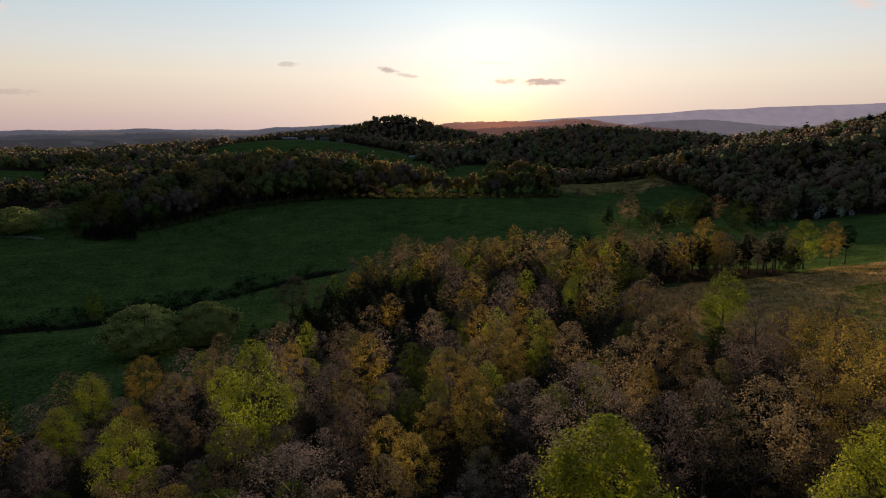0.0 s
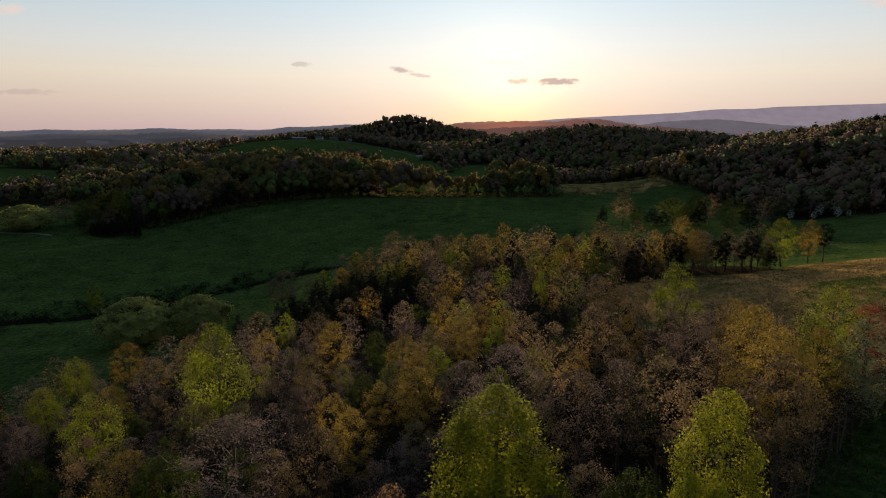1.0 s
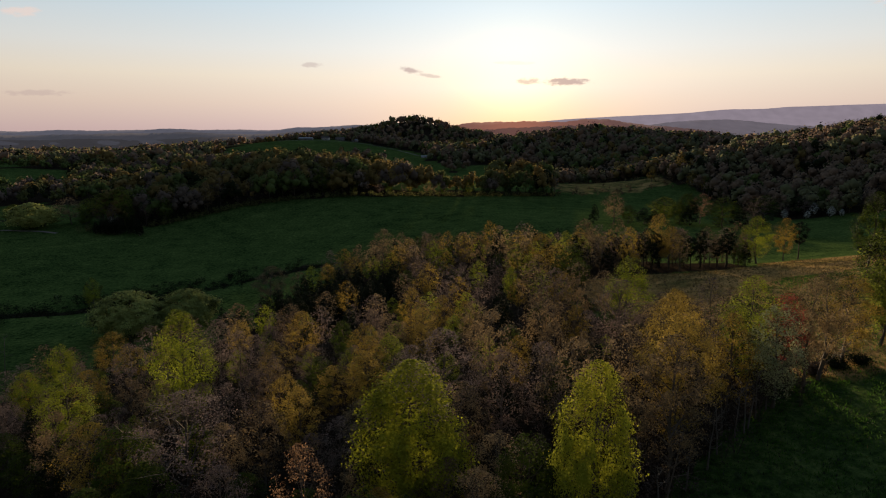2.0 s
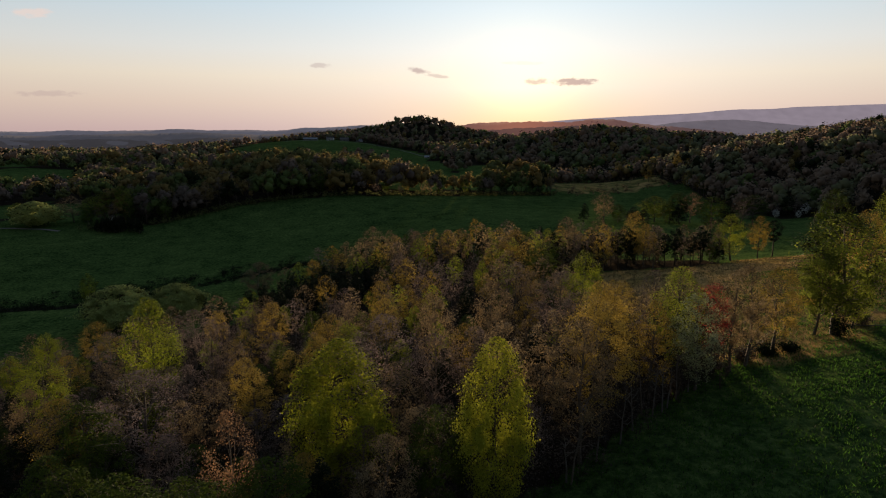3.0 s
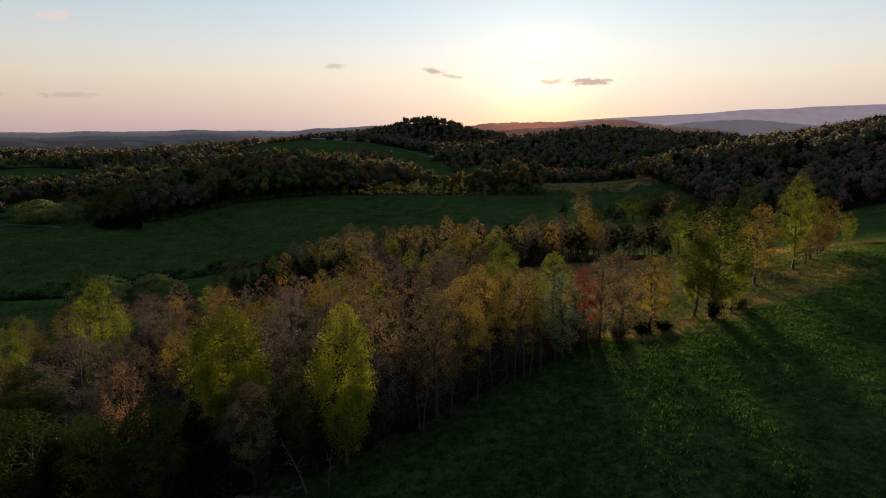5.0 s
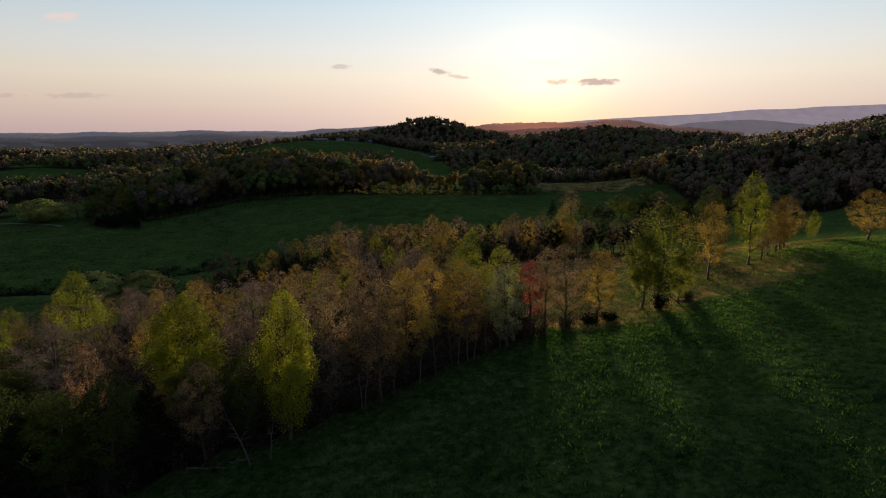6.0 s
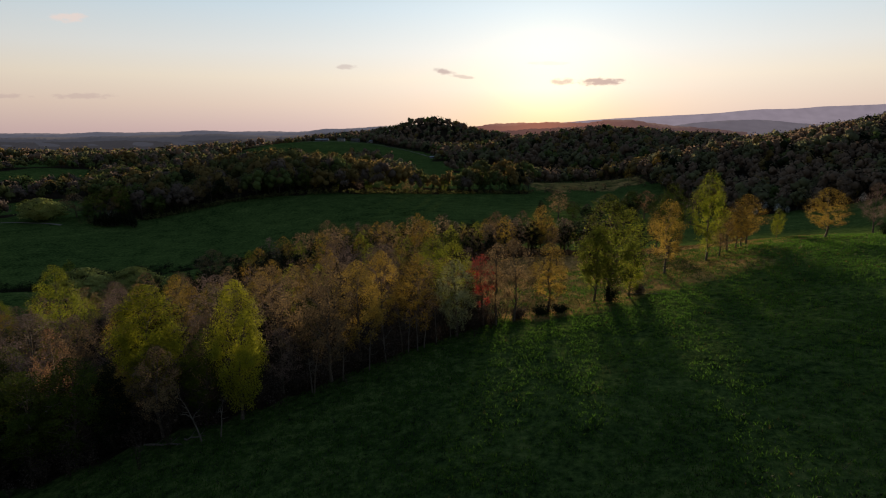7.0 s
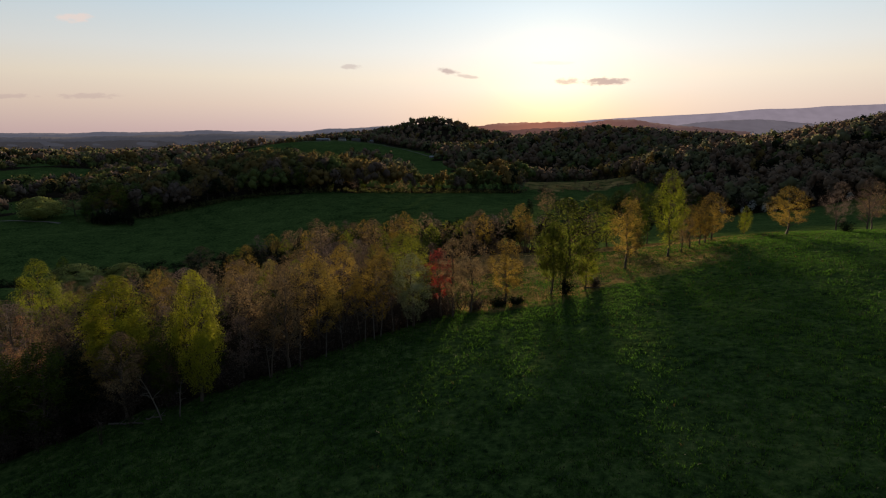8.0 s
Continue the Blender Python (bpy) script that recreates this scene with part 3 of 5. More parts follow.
def plant(kind, x, y, top=None, tall=None, wide=1.0, where="", fine=1.0, group="trees of the near wood", turn=None):
    """One tree of its kind, rooted in the ground at x, y; top: its tip's height, or tall: its own."""
    z = float(height(x, y))
    tall = tall or max(5.0, top - z)
    variants = 3 if fine > 0.8 else 2
    key = (kind, fine, random.randrange(variants))
    s = tall / 16.0
    w = s * wide if wide != 1.0 else (s ** 0.8) * random.uniform(0.9, 1.1)
    turn = random.uniform(0, 360) if turn is None else turn
    label = TREE_WORDS[kind] + (" " + where if where else "")
    if key not in PROTOS:
        rng = np.random.default_rng(hash_of(key))
        (tv, tq), (lv, lq) = tree_meshes(kind, rng, fine)
        leaf_kind = {"pine": "cedar", }.get(kind, kind)
        bark = DARK_BARK if kind in ("cedar", "pine") else BARK
        ob = new("tree")
        part("trunk", mesh_of("trunk", tv, tq, [bark], smooth=True), None, ob, "dark trunk with bare limbs")
        part("crown", mesh_of("crown", lv, None, [LEAF[leaf_kind]], tris=lq), None, ob)
        ob.matrix_basis = pose(x, y, z - 0.15, 0, 0, turn) @ Matrix.Diagonal((w, w, s, 1))
        PROTOS[key] = (ob, w, s)
    else:
        first, w0, s0 = PROTOS[key]
        ob = copy_thing(first, pose(x, y, z - 0.15, 0, 0, turn) @ Matrix.Diagonal((w / w0, w / w0, s / s0, 1)))
    tagged(ob, label, "tree", group)
    made_trees.append((x, y))
    return ob


JOINED = []


def plant_joined(kind, x, y, tall, fine=0.3):
    """A tree that only counts as one of many."""
    JOINED.append((kind, float(x), float(y), float(tall), fine))


def join_trees(name, label, seed):
    """All trees set down so far by plant_joined, as one object."""
    rng = np.random.default_rng(seed)
    shapes, order = {}, list(KINDS)
    vs, qs, ts, slots, leaf_slots, tones, base = [], [], [], [], [], [], 0
    for kind, x, y, tall, fine in JOINED:
        key = (kind, fine, int(rng.integers(3)))
        if key not in shapes:
            shapes[key] = tree_meshes(kind, np.random.default_rng(hash_of(key) + 7), fine)
        s = tall / 16.0
        w = s ** 0.8 * rng.uniform(0.9, 1.15)
        a = rng.uniform(0, 2 * np.pi)
        turn = np.array([[math.cos(a), -math.sin(a), 0], [math.sin(a), math.cos(a), 0], [0, 0, 1]])
        tone = rng.uniform()
        for n, (v, q) in enumerate(shapes[key]):
            vs.append((v * np.array((w, w, s))) @ turn.T + np.array((x, y, float(height(x, y)) - 0.15)))
            (ts if n else qs).append(q + base)
            base += len(v)
            tones.append(np.full(len(v), tone))
            (leaf_slots if n else slots).append(np.full(len(q), 1 + order.index(kind) if n else 0))
    mats = [BARK] + [LEAF[{"pine": "cedar", }.get(k, k)] for k in order]
    ob = new(name, mesh_of(name, np.concatenate(vs), np.concatenate(qs), mats, np.concatenate(slots + leaf_slots), tris=np.concatenate(ts)))
    attribute(ob.data, "tone", np.concatenate(tones))
    JOINED.clear()
    return tagged(ob, label, "trees", kind="stuff")


def hash_of(key):
    return sum((i + 3) * ord(c) for i, c in enumerate(str(key))) % 100003


# ---- ground: one sheet out to the horizon, finest near the camera's way ----
k = 280
u = np.linspace(-1, 1, k)
gx = 40 + 4700 * (0.055 * u + 0.945 * np.sign(u) * np.abs(u) ** 3.6)
gy = 120 + 4700 * (0.055 * u + 0.945 * np.sign(u) * np.abs(u) ** 3.6)
GX, GY = np.meshgrid(gx, gy)
GX, GY = GX.ravel(), GY.ravel()
i = (np.arange(k - 1)[:, None] * k + np.arange(k - 1)[None]).ravel()
me = mesh_of("ground", np.column_stack((GX, GY, height(GX, GY))), np.stack((i, i + 1, i + k + 1, i + k), 1), [GROUND], smooth=True)
attribute(me, "litter", np.where(wooded(GX, GY) | (gully(GX, GY) < 4), 1.0, 0.0))
row = np.min([np.hypot(GX - a, (GY - b)) for a, b in ((80, 92), (90, 97), (101, 104), (111, 112), (121, 122), (132, 133), (145, 144), (160, 153), (176, 158), (192, 161), (208, 163))], axis=0)
attribute(me, "straw", 0.55 * np.exp(-(row / 13) ** 2) + np.where(inside(GX, GY, DRY_FIELD), 0.62, 0.0) + np.where(inside(GX, GY, FAR_FIELDS[3]), 0.5, 0.0) + 0.95 * np.exp(-(np.hypot((GX - 122) / 26, (GY - 124) / 17)) ** 2) + 0.95 * np.exp(-(np.hypot((GX - 90) / 14, (GY - 98) / 13)) ** 2))
tagged(new("ground", me), "rolling pasture of dark green spring grass with leaf litter under woods", "ground", kind="structure")

# ---- named trees of the wood and of the meadow's edge ----
EDGE = "by the meadow"
plant("tulip", 34.4, 43.6, 17.6, wide=0.68, where=EDGE)
plant("tulip", 15.0, 50.5, 14.4, wide=1.15, where="")
plant("pink", 5.0, 40.2, 9.8, wide=0.6)
plant("green", 27.5, 45.5, 8.5, wide=0.95)
plant("green", 1.0, 36.5, 4.0)
plant("lime", -29, 84.5, 9.6, wide=1.0)
plant("mauve", -18.4, 62, 4.6, wide=1.4)
plant("green", 10.5, 36.2, 6.6, wide=1.15)
plant("green", 5.5, 33.6, 5.2, wide=1.2)
plant("green", -4.0, 34.0, 5.4, wide=1.25)
plant("cedar", 15.5, 38.6, 5.5, wide=1.2)
plant("cedar", 0.5, 31.5, 2.6, wide=1.3)
plant("lime", 67.3, 79.5, 17.6)
plant("pale", 67.6, 73.0, 15.0, wide=1.0)
plant("red", 73.0, 80.5, 14.6, wide=1.0)
plant("ochre", 75.6, 79.6, 17.2, wide=0.85, where=EDGE)
plant("ochre", 79.5, 82.5, 17.6, wide=0.9, where=EDGE)
plant("gold", 87.3, 89.0, 15.6, wide=1.15, where=EDGE)
plant("field", 102, 96.0, 24.4, wide=1.18, where="by the meadow")
plant("field", 98.8, 97.0, 18.0, wide=0.85, where="by the meadow")
plant("lime", 107.5, 99.5, 13.0, wide=1.0, where=EDGE)
plant("gold", 121.4, 121, 22.0, wide=0.95, where="on dry grass")
plant("green", 130.6, 150, 23.8, wide=0.8)
plant("lime", 136, 132.5, 29.4, wide=0.72, where="by the meadow")
plant("gold", 145, 141.5, 17.5, wide=1.15, where="by the meadow")
plant("gold", 149.5, 146, 16.5, wide=1.15, where="by the meadow")
plant("gold", 156.7, 157, 19.8, wide=1.15, where="by the meadow")
plant("ochre", 141, 136, 15.5, wide=1.0, where="by the meadow")
plant("gold", 152.5, 150.5, 18.0, wide=1.1, where="by the meadow")
plant("lime", 174, 175, 13.2, wide=0.9, where="by the meadow")
plant("gold", 177, 150, 22.8, wide=1.4, where="on the meadow's crest")
plant("mauve", 200, 165, 23.0, where="beyond the meadow's crest")
plant("mauve", 214, 172, 24.0, where="beyond the meadow's crest")
plant("ochre", 226, 190, 21.0, where="beyond the meadow")
plant("lime", 57.6, 119.5, 12.3, wide=1.15, where="by the field")
plant("gold", 46.0, 136, 4.6)
plant("green", 50.5, 166, 3.4, wide=1.0)
plant("green", 55.0, 164, 2.4, wide=1.0)
plant("gold", 46, 184, 6.4)
plant("lime", 35, 158, 1.0, wide=0.7)
plant("gold", 28.5, 262, -8.2)
plant("ochre", 4, 274.5, -9.8)
plant("ochre", -19.3, 283, -9.0)
plant("ochre", 35.6, 80.5, 9.6, wide=0.7)
plant("gold", 12.6, 108.5, 3.2)
plant("gold", 52, 74.5, 16.4, wide=1.0)
plant("gold", 49.6, 64, 16.6, wide=0.95)
plant("ochre", 46.4, 55, 16.3, wide=0.9)
plant("mauve", 49, 88.5, 14.5, wide=1.1)
plant("gold", 22, 119.6, 1.4)
plant("mauve", 17.6, 72, 11.2, wide=1.1)
plant("gold", 16, 126, 1.0)
plant("lime", 4.6, 138.8, -5.2, wide=0.7)
plant("lime", -45.4, 184.5, -16.6, wide=0.7)
plant("ochre", -55.5, 217.4, -13.4, wide=1.5, where="beside the gully")
plant("gold", -33, 217.5, -12.0)
plant("ochre", 30, 131, -2.6)
plant("ochre", 11.8, 120, 1.2)
plant("mauve", -9.6, 98.2, -1.6, wide=1.2)
plant("gold", -66.6, 127, -9.6, wide=1.0)
plant("lime", -46, 79.5, 0.0)
plant("lime", -73.6, 118, -9.5)
plant("lime", -68, 100, -8.5)
plant("willow", -98, 189, -16.4, wide=1.3, where="beside its twin")
plant("willow", -80, 196, -17.0, wide=1.2, where="beside its twin")
plant("lime", -144, 240, -24.5, where="alone by the creek")
plant("ochre", 74, 250, 0.4)
plant("gold", 96, 216, 8.6)
plant("lime", 133, 217, 7.6, wide=1.2, where="past the field")
plant("gold", 145, 221, 6.4, where="past the field")
plant("pine", 151, 222, 5.6, where="past the field")
for px, py, pt in ((104, 206, 2.0), (109, 210, 3.5), (114, 207, 1.0), (119, 211, 2.5), (86, 203, 3.0), (90, 206, 4.0)):
    plant("pine", px, py, pt, where="past the field")
plant("green", 124, 212, -2.0, where="past the field")
plant("gold", 97, 208, 5.0, where="past the field")
SLOPE = dict(where="on the pasture slope", fine=0.38, group="trees on the pasture")
plant("cedar", 106, 383, -7.5, wide=1.2, **SLOPE)
plant("ochre", 118, 381, -0.4, wide=1.4, **SLOPE)
plant("green", 128, 384, -9.0, wide=1.5, **SLOPE)
plant("cedar", 139, 386, -10.5, wide=2.4, **SLOPE)
plant("cedar", 145, 384, -12.0, wide=2.2, **SLOPE)
plant("field", 156, 396, -4.9, wide=1.9, **SLOPE)
plant("green", 166, 394, -9.0, wide=1.6, **SLOPE)
plant("cedar", 170, 387, -5.6, wide=1.6, **SLOPE)
plant("green", 174, 404, -3.0, wide=1.4, **SLOPE)
plant("pink", 182, 402, -3.0, wide=1.4, **SLOPE)
plant("green", 190, 383, -3.4, wide=1.8, **SLOPE)
plant("cedar", 200, 380, -5.0, wide=1.7, **SLOPE)
plant("mauve", 212, 392, -3.0, wide=1.4, **SLOPE)
plant("green", 224, 400, -4.0, wide=1.7, **SLOPE)
plant("gold", 219, 636, -3.0, wide=1.4, where="on the pasture's crest", fine=0.38, group="trees on the pasture")
CORNER = dict(where="at the pasture's corner", fine=0.38, group="trees on the pasture")
plant("willow", -303, 424, tall=19, wide=1.5, **CORNER)
plant("field", -322, 432, tall=17, wide=1.6, **CORNER)
plant("ochre", -281, 436, tall=21, wide=1.7, **CORNER)
plant("lime", -270, 440, tall=19, wide=1.6, **CORNER)
plant("field", -252, 431, tall=25, wide=1.4, **CORNER)
plant("field", -238, 434, tall=29, wide=1.3, **CORNER)
plant("green", -262, 425, tall=14, wide=1.6, **CORNER)

# ---- the rest of the near wood, between them ----
rng = np.random.default_rng(5)
spots = []
for _ in range(9000):
    x, y = rng.uniform(-125, 132), rng.uniform(14, 292)
    if not inside(np.array([x]), np.array([y]), NEAR_WOOD)[0]:
        continue
    gap = 5.8 if y < 110 else 7.0
    if y < 32 and x < -30:
        gap = 9
    if all((x - a) ** 2 + (y - b) ** 2 > gap * gap for a, b in made_trees + spots):
        spots.append((x, y))
for x, y in spots:
    dark_hollow = math.exp(-((x + 26) / 24) ** 2 - ((y - 192) / 34) ** 2)
    r = rng.uniform()
    if r < 0.08 or dark_hollow > rng.uniform(0.3, 0.6):
        kind, tall = "cedar", rng.uniform(9, 13)
    elif r < 0.42:
        kind, tall = "mauve", rng.uniform(8, 15)
    elif r < 0.62:
        kind, tall = "ochre", rng.uniform(9, 16)
    elif r < 0.71:
        kind, tall = "gold", rng.uniform(10, 15)
    elif r < 0.86:
        kind, tall = "lime", rng.uniform(6, 13)
    else:
        kind, tall = "green", rng.uniform(5, 11)
    if x > 15 and y < 95:
        tall *= 1.15
    if y > 215 or (x > 38 and y > 158):
        tall = max(tall * 1.2, 13.0)
        if kind == "mauve" and rng.uniform() < 0.6:
            kind = "gold" if rng.uniform() < 0.45 else "ochre"
    # more dark kinds here, also standing in for darkening towards the view's corner
    if x < 22 and y < 42 and rng.uniform() < 0.6:
        kind, tall = "cedar", min(tall, 11)
    if x < 8 and y < 62 and kind in ("ochre", "gold", "lime", "mauve") and rng.uniform() < 0.65:
        kind = "green"
    if y < 128 and x > -75 and not (y < 30 and x < -20):
        plant(kind, x, y, tall=float(tall), fine=1.0 if y < 50 else 0.55)
    else:
        plant_joined(kind, x, y, tall, 0.13 if y < 200 else 0.1)
for q in range(46):
    x, y = rng.uniform(40, 128), rng.uniform(203, 232)
    kind = ("mauve", "cedar", "ochre", "pine")[int(rng.choice(4, p=[0.4, 0.28, 0.17, 0.15]))]
    plant_joined(kind, x, y, rng.uniform(9, 16), 0.14)
for q in range(60):
    a, r = rng.uniform(0, 6.28), math.sqrt(rng.uniform())
    plant_joined("cedar", -27 + 22 * r * math.cos(a), 193 + 32 * r * math.sin(a), rng.uniform(8, 13), 0.15)
join_trees("wood_trees", "back of the near wood, budding trees and dark cedars", 21)

# ---- front rows of the wood beyond the pasture and of the eastern hill's foot ----
for (x0, y0), (x1, y1) in zip(FAR_WOOD[:8], FAR_WOOD[1:9]):
    n = int(math.hypot(x1 - x0, y1 - y0) / 10)
    for q in range(n):
        f = (q + rng.uniform(0.2, 0.8)) / n
        x, y = x0 + (x1 - x0) * f + rng.uniform(-3, 3), y0 + (y1 - y0) * f + rng.uniform(0, 9)
        kind = ("green", "gold", "ochre", "lime", "mauve", "cedar")[int(rng.choice(6, p=[0.28, 0.06, 0.24, 0.02, 0.28, 0.12]))]
        tall = rng.uniform(17, 27) if x < -65 else rng.uniform(10, 15) if x < -8 else rng.uniform(14, 22)
        plant_joined(kind, x, y, float(tall) * (0.55 if kind == "cedar" else 1), 0.14)
for (x0, y0), (x1, y1) in zip([(236, 650), (240, 560), (262, 452), (300, 440), (360, 425)], [(240, 560), (262, 452), (300, 440), (360, 425), (470, 400)]):
    n = int(math.hypot(x1 - x0, y1 - y0) / 8)
    for q in range(n):
        f = (q + rng.uniform(0.2, 0.8)) / n
        x, y = x0 + (x1 - x0) * f + rng.uniform(0, 6), y0 + (y1 - y0) * f + rng.uniform(0, 8)
        kind = ("green", "gold", "mauve", "lime", "white", "cedar")[int(rng.choice(6, p=[0.2, 0.14, 0.38, 0.08, 0.05, 0.15]))]
        plant_joined(kind, x, y, float(rng.uniform(12, 19)) * (0.6 if kind in ("cedar", "white") else 1), 0.1)
plant_joined("gold", 246, 628, 23, 0.3)
plant_joined("gold", 254, 622, 20, 0.3)
plant_joined("gold", 238, 636, 17, 0.3)
plant_joined("ochre", 262, 612, 18, 0.3)
plant_joined("white", -243, 424, 9, 0.5)
for bx, by, bt in ((262, 447, 8), (275, 441, 7), (289, 436, 9), (296, 434, 6), (343, 423, 8), (388, 412, 9)):
    plant_joined("white", bx, by, bt, 0.4)
for q in range(9):
    plant_joined("cedar", 20 + 10 * q + rng.uniform(-3, 3), 531 + 1.6 * q, rng.uniform(8, 12), 0.12)
for q in range(26):
    plant_joined("cedar", rng.uniform(-246, -212), rng.uniform(405, 415), rng.uniform(8, 13), 0.14)
for q in range(12):
    plant_joined("cedar", -232 + 5 * q, 422 + 3.6 * q + rng.uniform(-3, 1), rng.uniform(7, 12), 0.12)
join_trees("edge_trees", "front trees of the woods round the far pasture", 22)


# ---- woods farther off, past counting ----
def many_sided():
    """A twenty-sided solid of radius one: corners and triangles."""
    bm = bmesh.new()
    bmesh.ops.create_icosphere(bm, subdivisions=1, radius=1.0)
    corners = np.array([v.co[:] for v in bm.verts])
    sides = np.array([[v.index for v in f.verts] for f in bm.faces])
    bm.free()
    return corners, sides


LOBE = many_sided()


def woodland(name, label, x0, x1, y0, y1, gap, lobes, clusters, size, seed, tall=(11, 19), wide=0.37, mixture=(0.24, 0.04, 0.48, 0.16, 0.08), kinds=("olive", "grove", "bare", "tan", "cedar")):
    """Round-headed trees shoulder to shoulder: each a dome of leafy lobes, with its own height, breadth and tone."""
    rng = np.random.default_rng(seed)
    xs, ys = np.meshgrid(np.arange(x0, x1, gap), np.arange(y0, y1, gap))
    x, y = xs.ravel() + rng.uniform(-0.5, 0.5, xs.size) * gap, ys.ravel() + rng.uniform(-0.5, 0.5, xs.size) * gap
    seen = np.abs(x - 45) < 90 + 0.92 * (y + 60)
    keep = seen & wooded(x, y) & ~inside(x, y, NEAR_WOOD)
    x, y = x[keep], y[keep]
    trees = len(x)
    h = rng.uniform(*tall, trees) * (1 + 0.16 * wild(x, y, 45, seed))
    kind = rng.choice(5, trees, p=mixture)
    z = height(x, y)
    broad = h * wide * rng.uniform(0.8, 1.25, trees)
    la = rng.uniform(0, 2 * np.pi, (trees, lobes))
    lf = (np.arange(lobes) + rng.uniform(0, 1, (trees, lobes))) / lobes
    lr = broad[:, None] * (0.7 * np.cos(lf * 1.4) + 0.03)
    lobe = np.stack((x[:, None] + lr * np.cos(la), y[:, None] + lr * np.sin(la), z[:, None] + h[:, None] * (0.34 + 0.47 * lf)), -1)
    ball = broad[:, None] * rng.uniform(0.8, 1.2, (trees, lobes)) * 1.3 / lobes ** 0.5
    k = clusters
    which = rng.integers(0, lobes, (trees, k))
    way = rng.normal(size=(trees, k, 3)) + np.array((0, 0, 0.35))
    way /= np.linalg.norm(way, axis=2, keepdims=True)
    row = np.arange(trees)[:, None]
    at = lobe[row, which] + way * (ball[row, which] * rng.uniform(0.8, 1.25, (trees, k)))[..., None]
    lv, lq = leaves(at.reshape(-1, 3), way.reshape(-1, 3), size, rng, 5.0)
    # the dense twigs inside each lobe, as one uneven many-sided mass
    iv, it = LOBE
    dents = rng.uniform(0.5, 0.85, (trees, lobes, len(iv), 1))
    cv = (lobe[:, :, None] + iv * dents * ball[:, :, None, None]).reshape(-1, 3)
    ct = (np.arange(trees * lobes)[:, None, None] * len(iv) + it[None] + len(lv)).reshape(-1, 3)
    tones = rng.uniform(0, 1, trees)
    me = mesh_of(name, np.concatenate((lv, cv)), None, [LEAF[q] for q in kinds], np.concatenate((np.repeat(kind, k), np.repeat(kind, lobes * len(it)))), smooth=True, tris=np.concatenate((lq, ct)))
    attribute(me, "tone", np.concatenate((np.repeat(tones, 3 * k), np.repeat(tones, lobes * len(iv)))))
    tagged(new(name, me), label, "woods", kind="stuff")


# leaf set for farther woods, two of its colours lightened as distance haze
HAZED_CANOPIES = ("hazed_sage", "grove", "hazed_maple", "tan", "cedar")
# large tan share: golden buds, plus low-sun gold put into leaf colour
woodland("woods", "mixed spring woods on the ridge beyond the pasture", -262, 236, 404, 660, 13.0, 13, 480, 0.6, 11, (18, 29), 0.44, (0.26, 0.08, 0.16, 0.47, 0.03))
woodland("woods", "round leafing trees and groves of the western valley", -1150, -262, 420, 1000, 20.0, 8, 140, 1.0, 16, (12, 20), 0.56, (0.36, 0.18, 0.24, 0.14, 0.08))
woodland("woods", "woods in the valley behind the ridge", -262, 330, 660, 1000, 14.0, 5, 60, 1.3, 15, (13, 21), 0.46, (0.32, 0.1, 0.36, 0.16, 0.06), HAZED_CANOPIES)
woodland("woods", "dark mixed woods on the eastern hill", 236, 820, 380, 900, 12.5, 6, 110, 1.0, 12, (14, 25), 0.38, (0.30, 0.06, 0.46, 0.07, 0.11), HAZED_CANOPIES)
woodland("woods", "wooded hills in the middle distance", -1300, 1100, 1000, 1700, 19.0, 4, 26, 2.0, 13, (15, 24), 0.5, (0.34, 0.08, 0.42, 0.12, 0.04), HAZED_CANOPIES)
woodland("woods", "far wooded hills under the sunset", -1500, 1100, 1700, 2400, 22.0, 3, 10, 2.6, 14, (13, 22), 0.52, (0.3, 0.05, 0.52, 0.1, 0.03), HAZED_CANOPIES)


# ---- distance: ridges too far to shift, evening haze put into their glowing colour ----
def backdrop_material(name, colour, glow, warm=None):
    """A far slope with evening haze put into its emission; warm: the sunlit haze's tint, where it is thickest, and how
    wide.
    """
    m, n, l, out = material(name)
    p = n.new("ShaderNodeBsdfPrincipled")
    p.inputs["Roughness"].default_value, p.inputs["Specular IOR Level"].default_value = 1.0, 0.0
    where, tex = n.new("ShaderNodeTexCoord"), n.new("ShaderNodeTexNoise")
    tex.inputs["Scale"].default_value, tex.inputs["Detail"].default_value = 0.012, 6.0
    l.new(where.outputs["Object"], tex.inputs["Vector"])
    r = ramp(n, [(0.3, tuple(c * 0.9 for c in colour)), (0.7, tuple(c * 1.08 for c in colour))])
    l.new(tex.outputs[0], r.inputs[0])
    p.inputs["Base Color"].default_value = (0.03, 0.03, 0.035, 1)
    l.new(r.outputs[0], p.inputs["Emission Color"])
    # sunset glow on the haze, mixed into the emission round one spot
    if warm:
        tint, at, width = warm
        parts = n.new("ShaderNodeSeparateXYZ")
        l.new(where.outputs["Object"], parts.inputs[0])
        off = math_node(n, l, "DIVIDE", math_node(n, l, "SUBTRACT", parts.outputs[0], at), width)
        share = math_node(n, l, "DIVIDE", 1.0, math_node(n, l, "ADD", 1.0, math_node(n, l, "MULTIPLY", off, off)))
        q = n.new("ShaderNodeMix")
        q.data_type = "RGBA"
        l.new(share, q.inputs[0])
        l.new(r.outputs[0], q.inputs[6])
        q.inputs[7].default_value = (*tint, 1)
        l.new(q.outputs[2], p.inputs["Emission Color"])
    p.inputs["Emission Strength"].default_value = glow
    l.new(p.outputs[0], out.inputs[0])
    return m


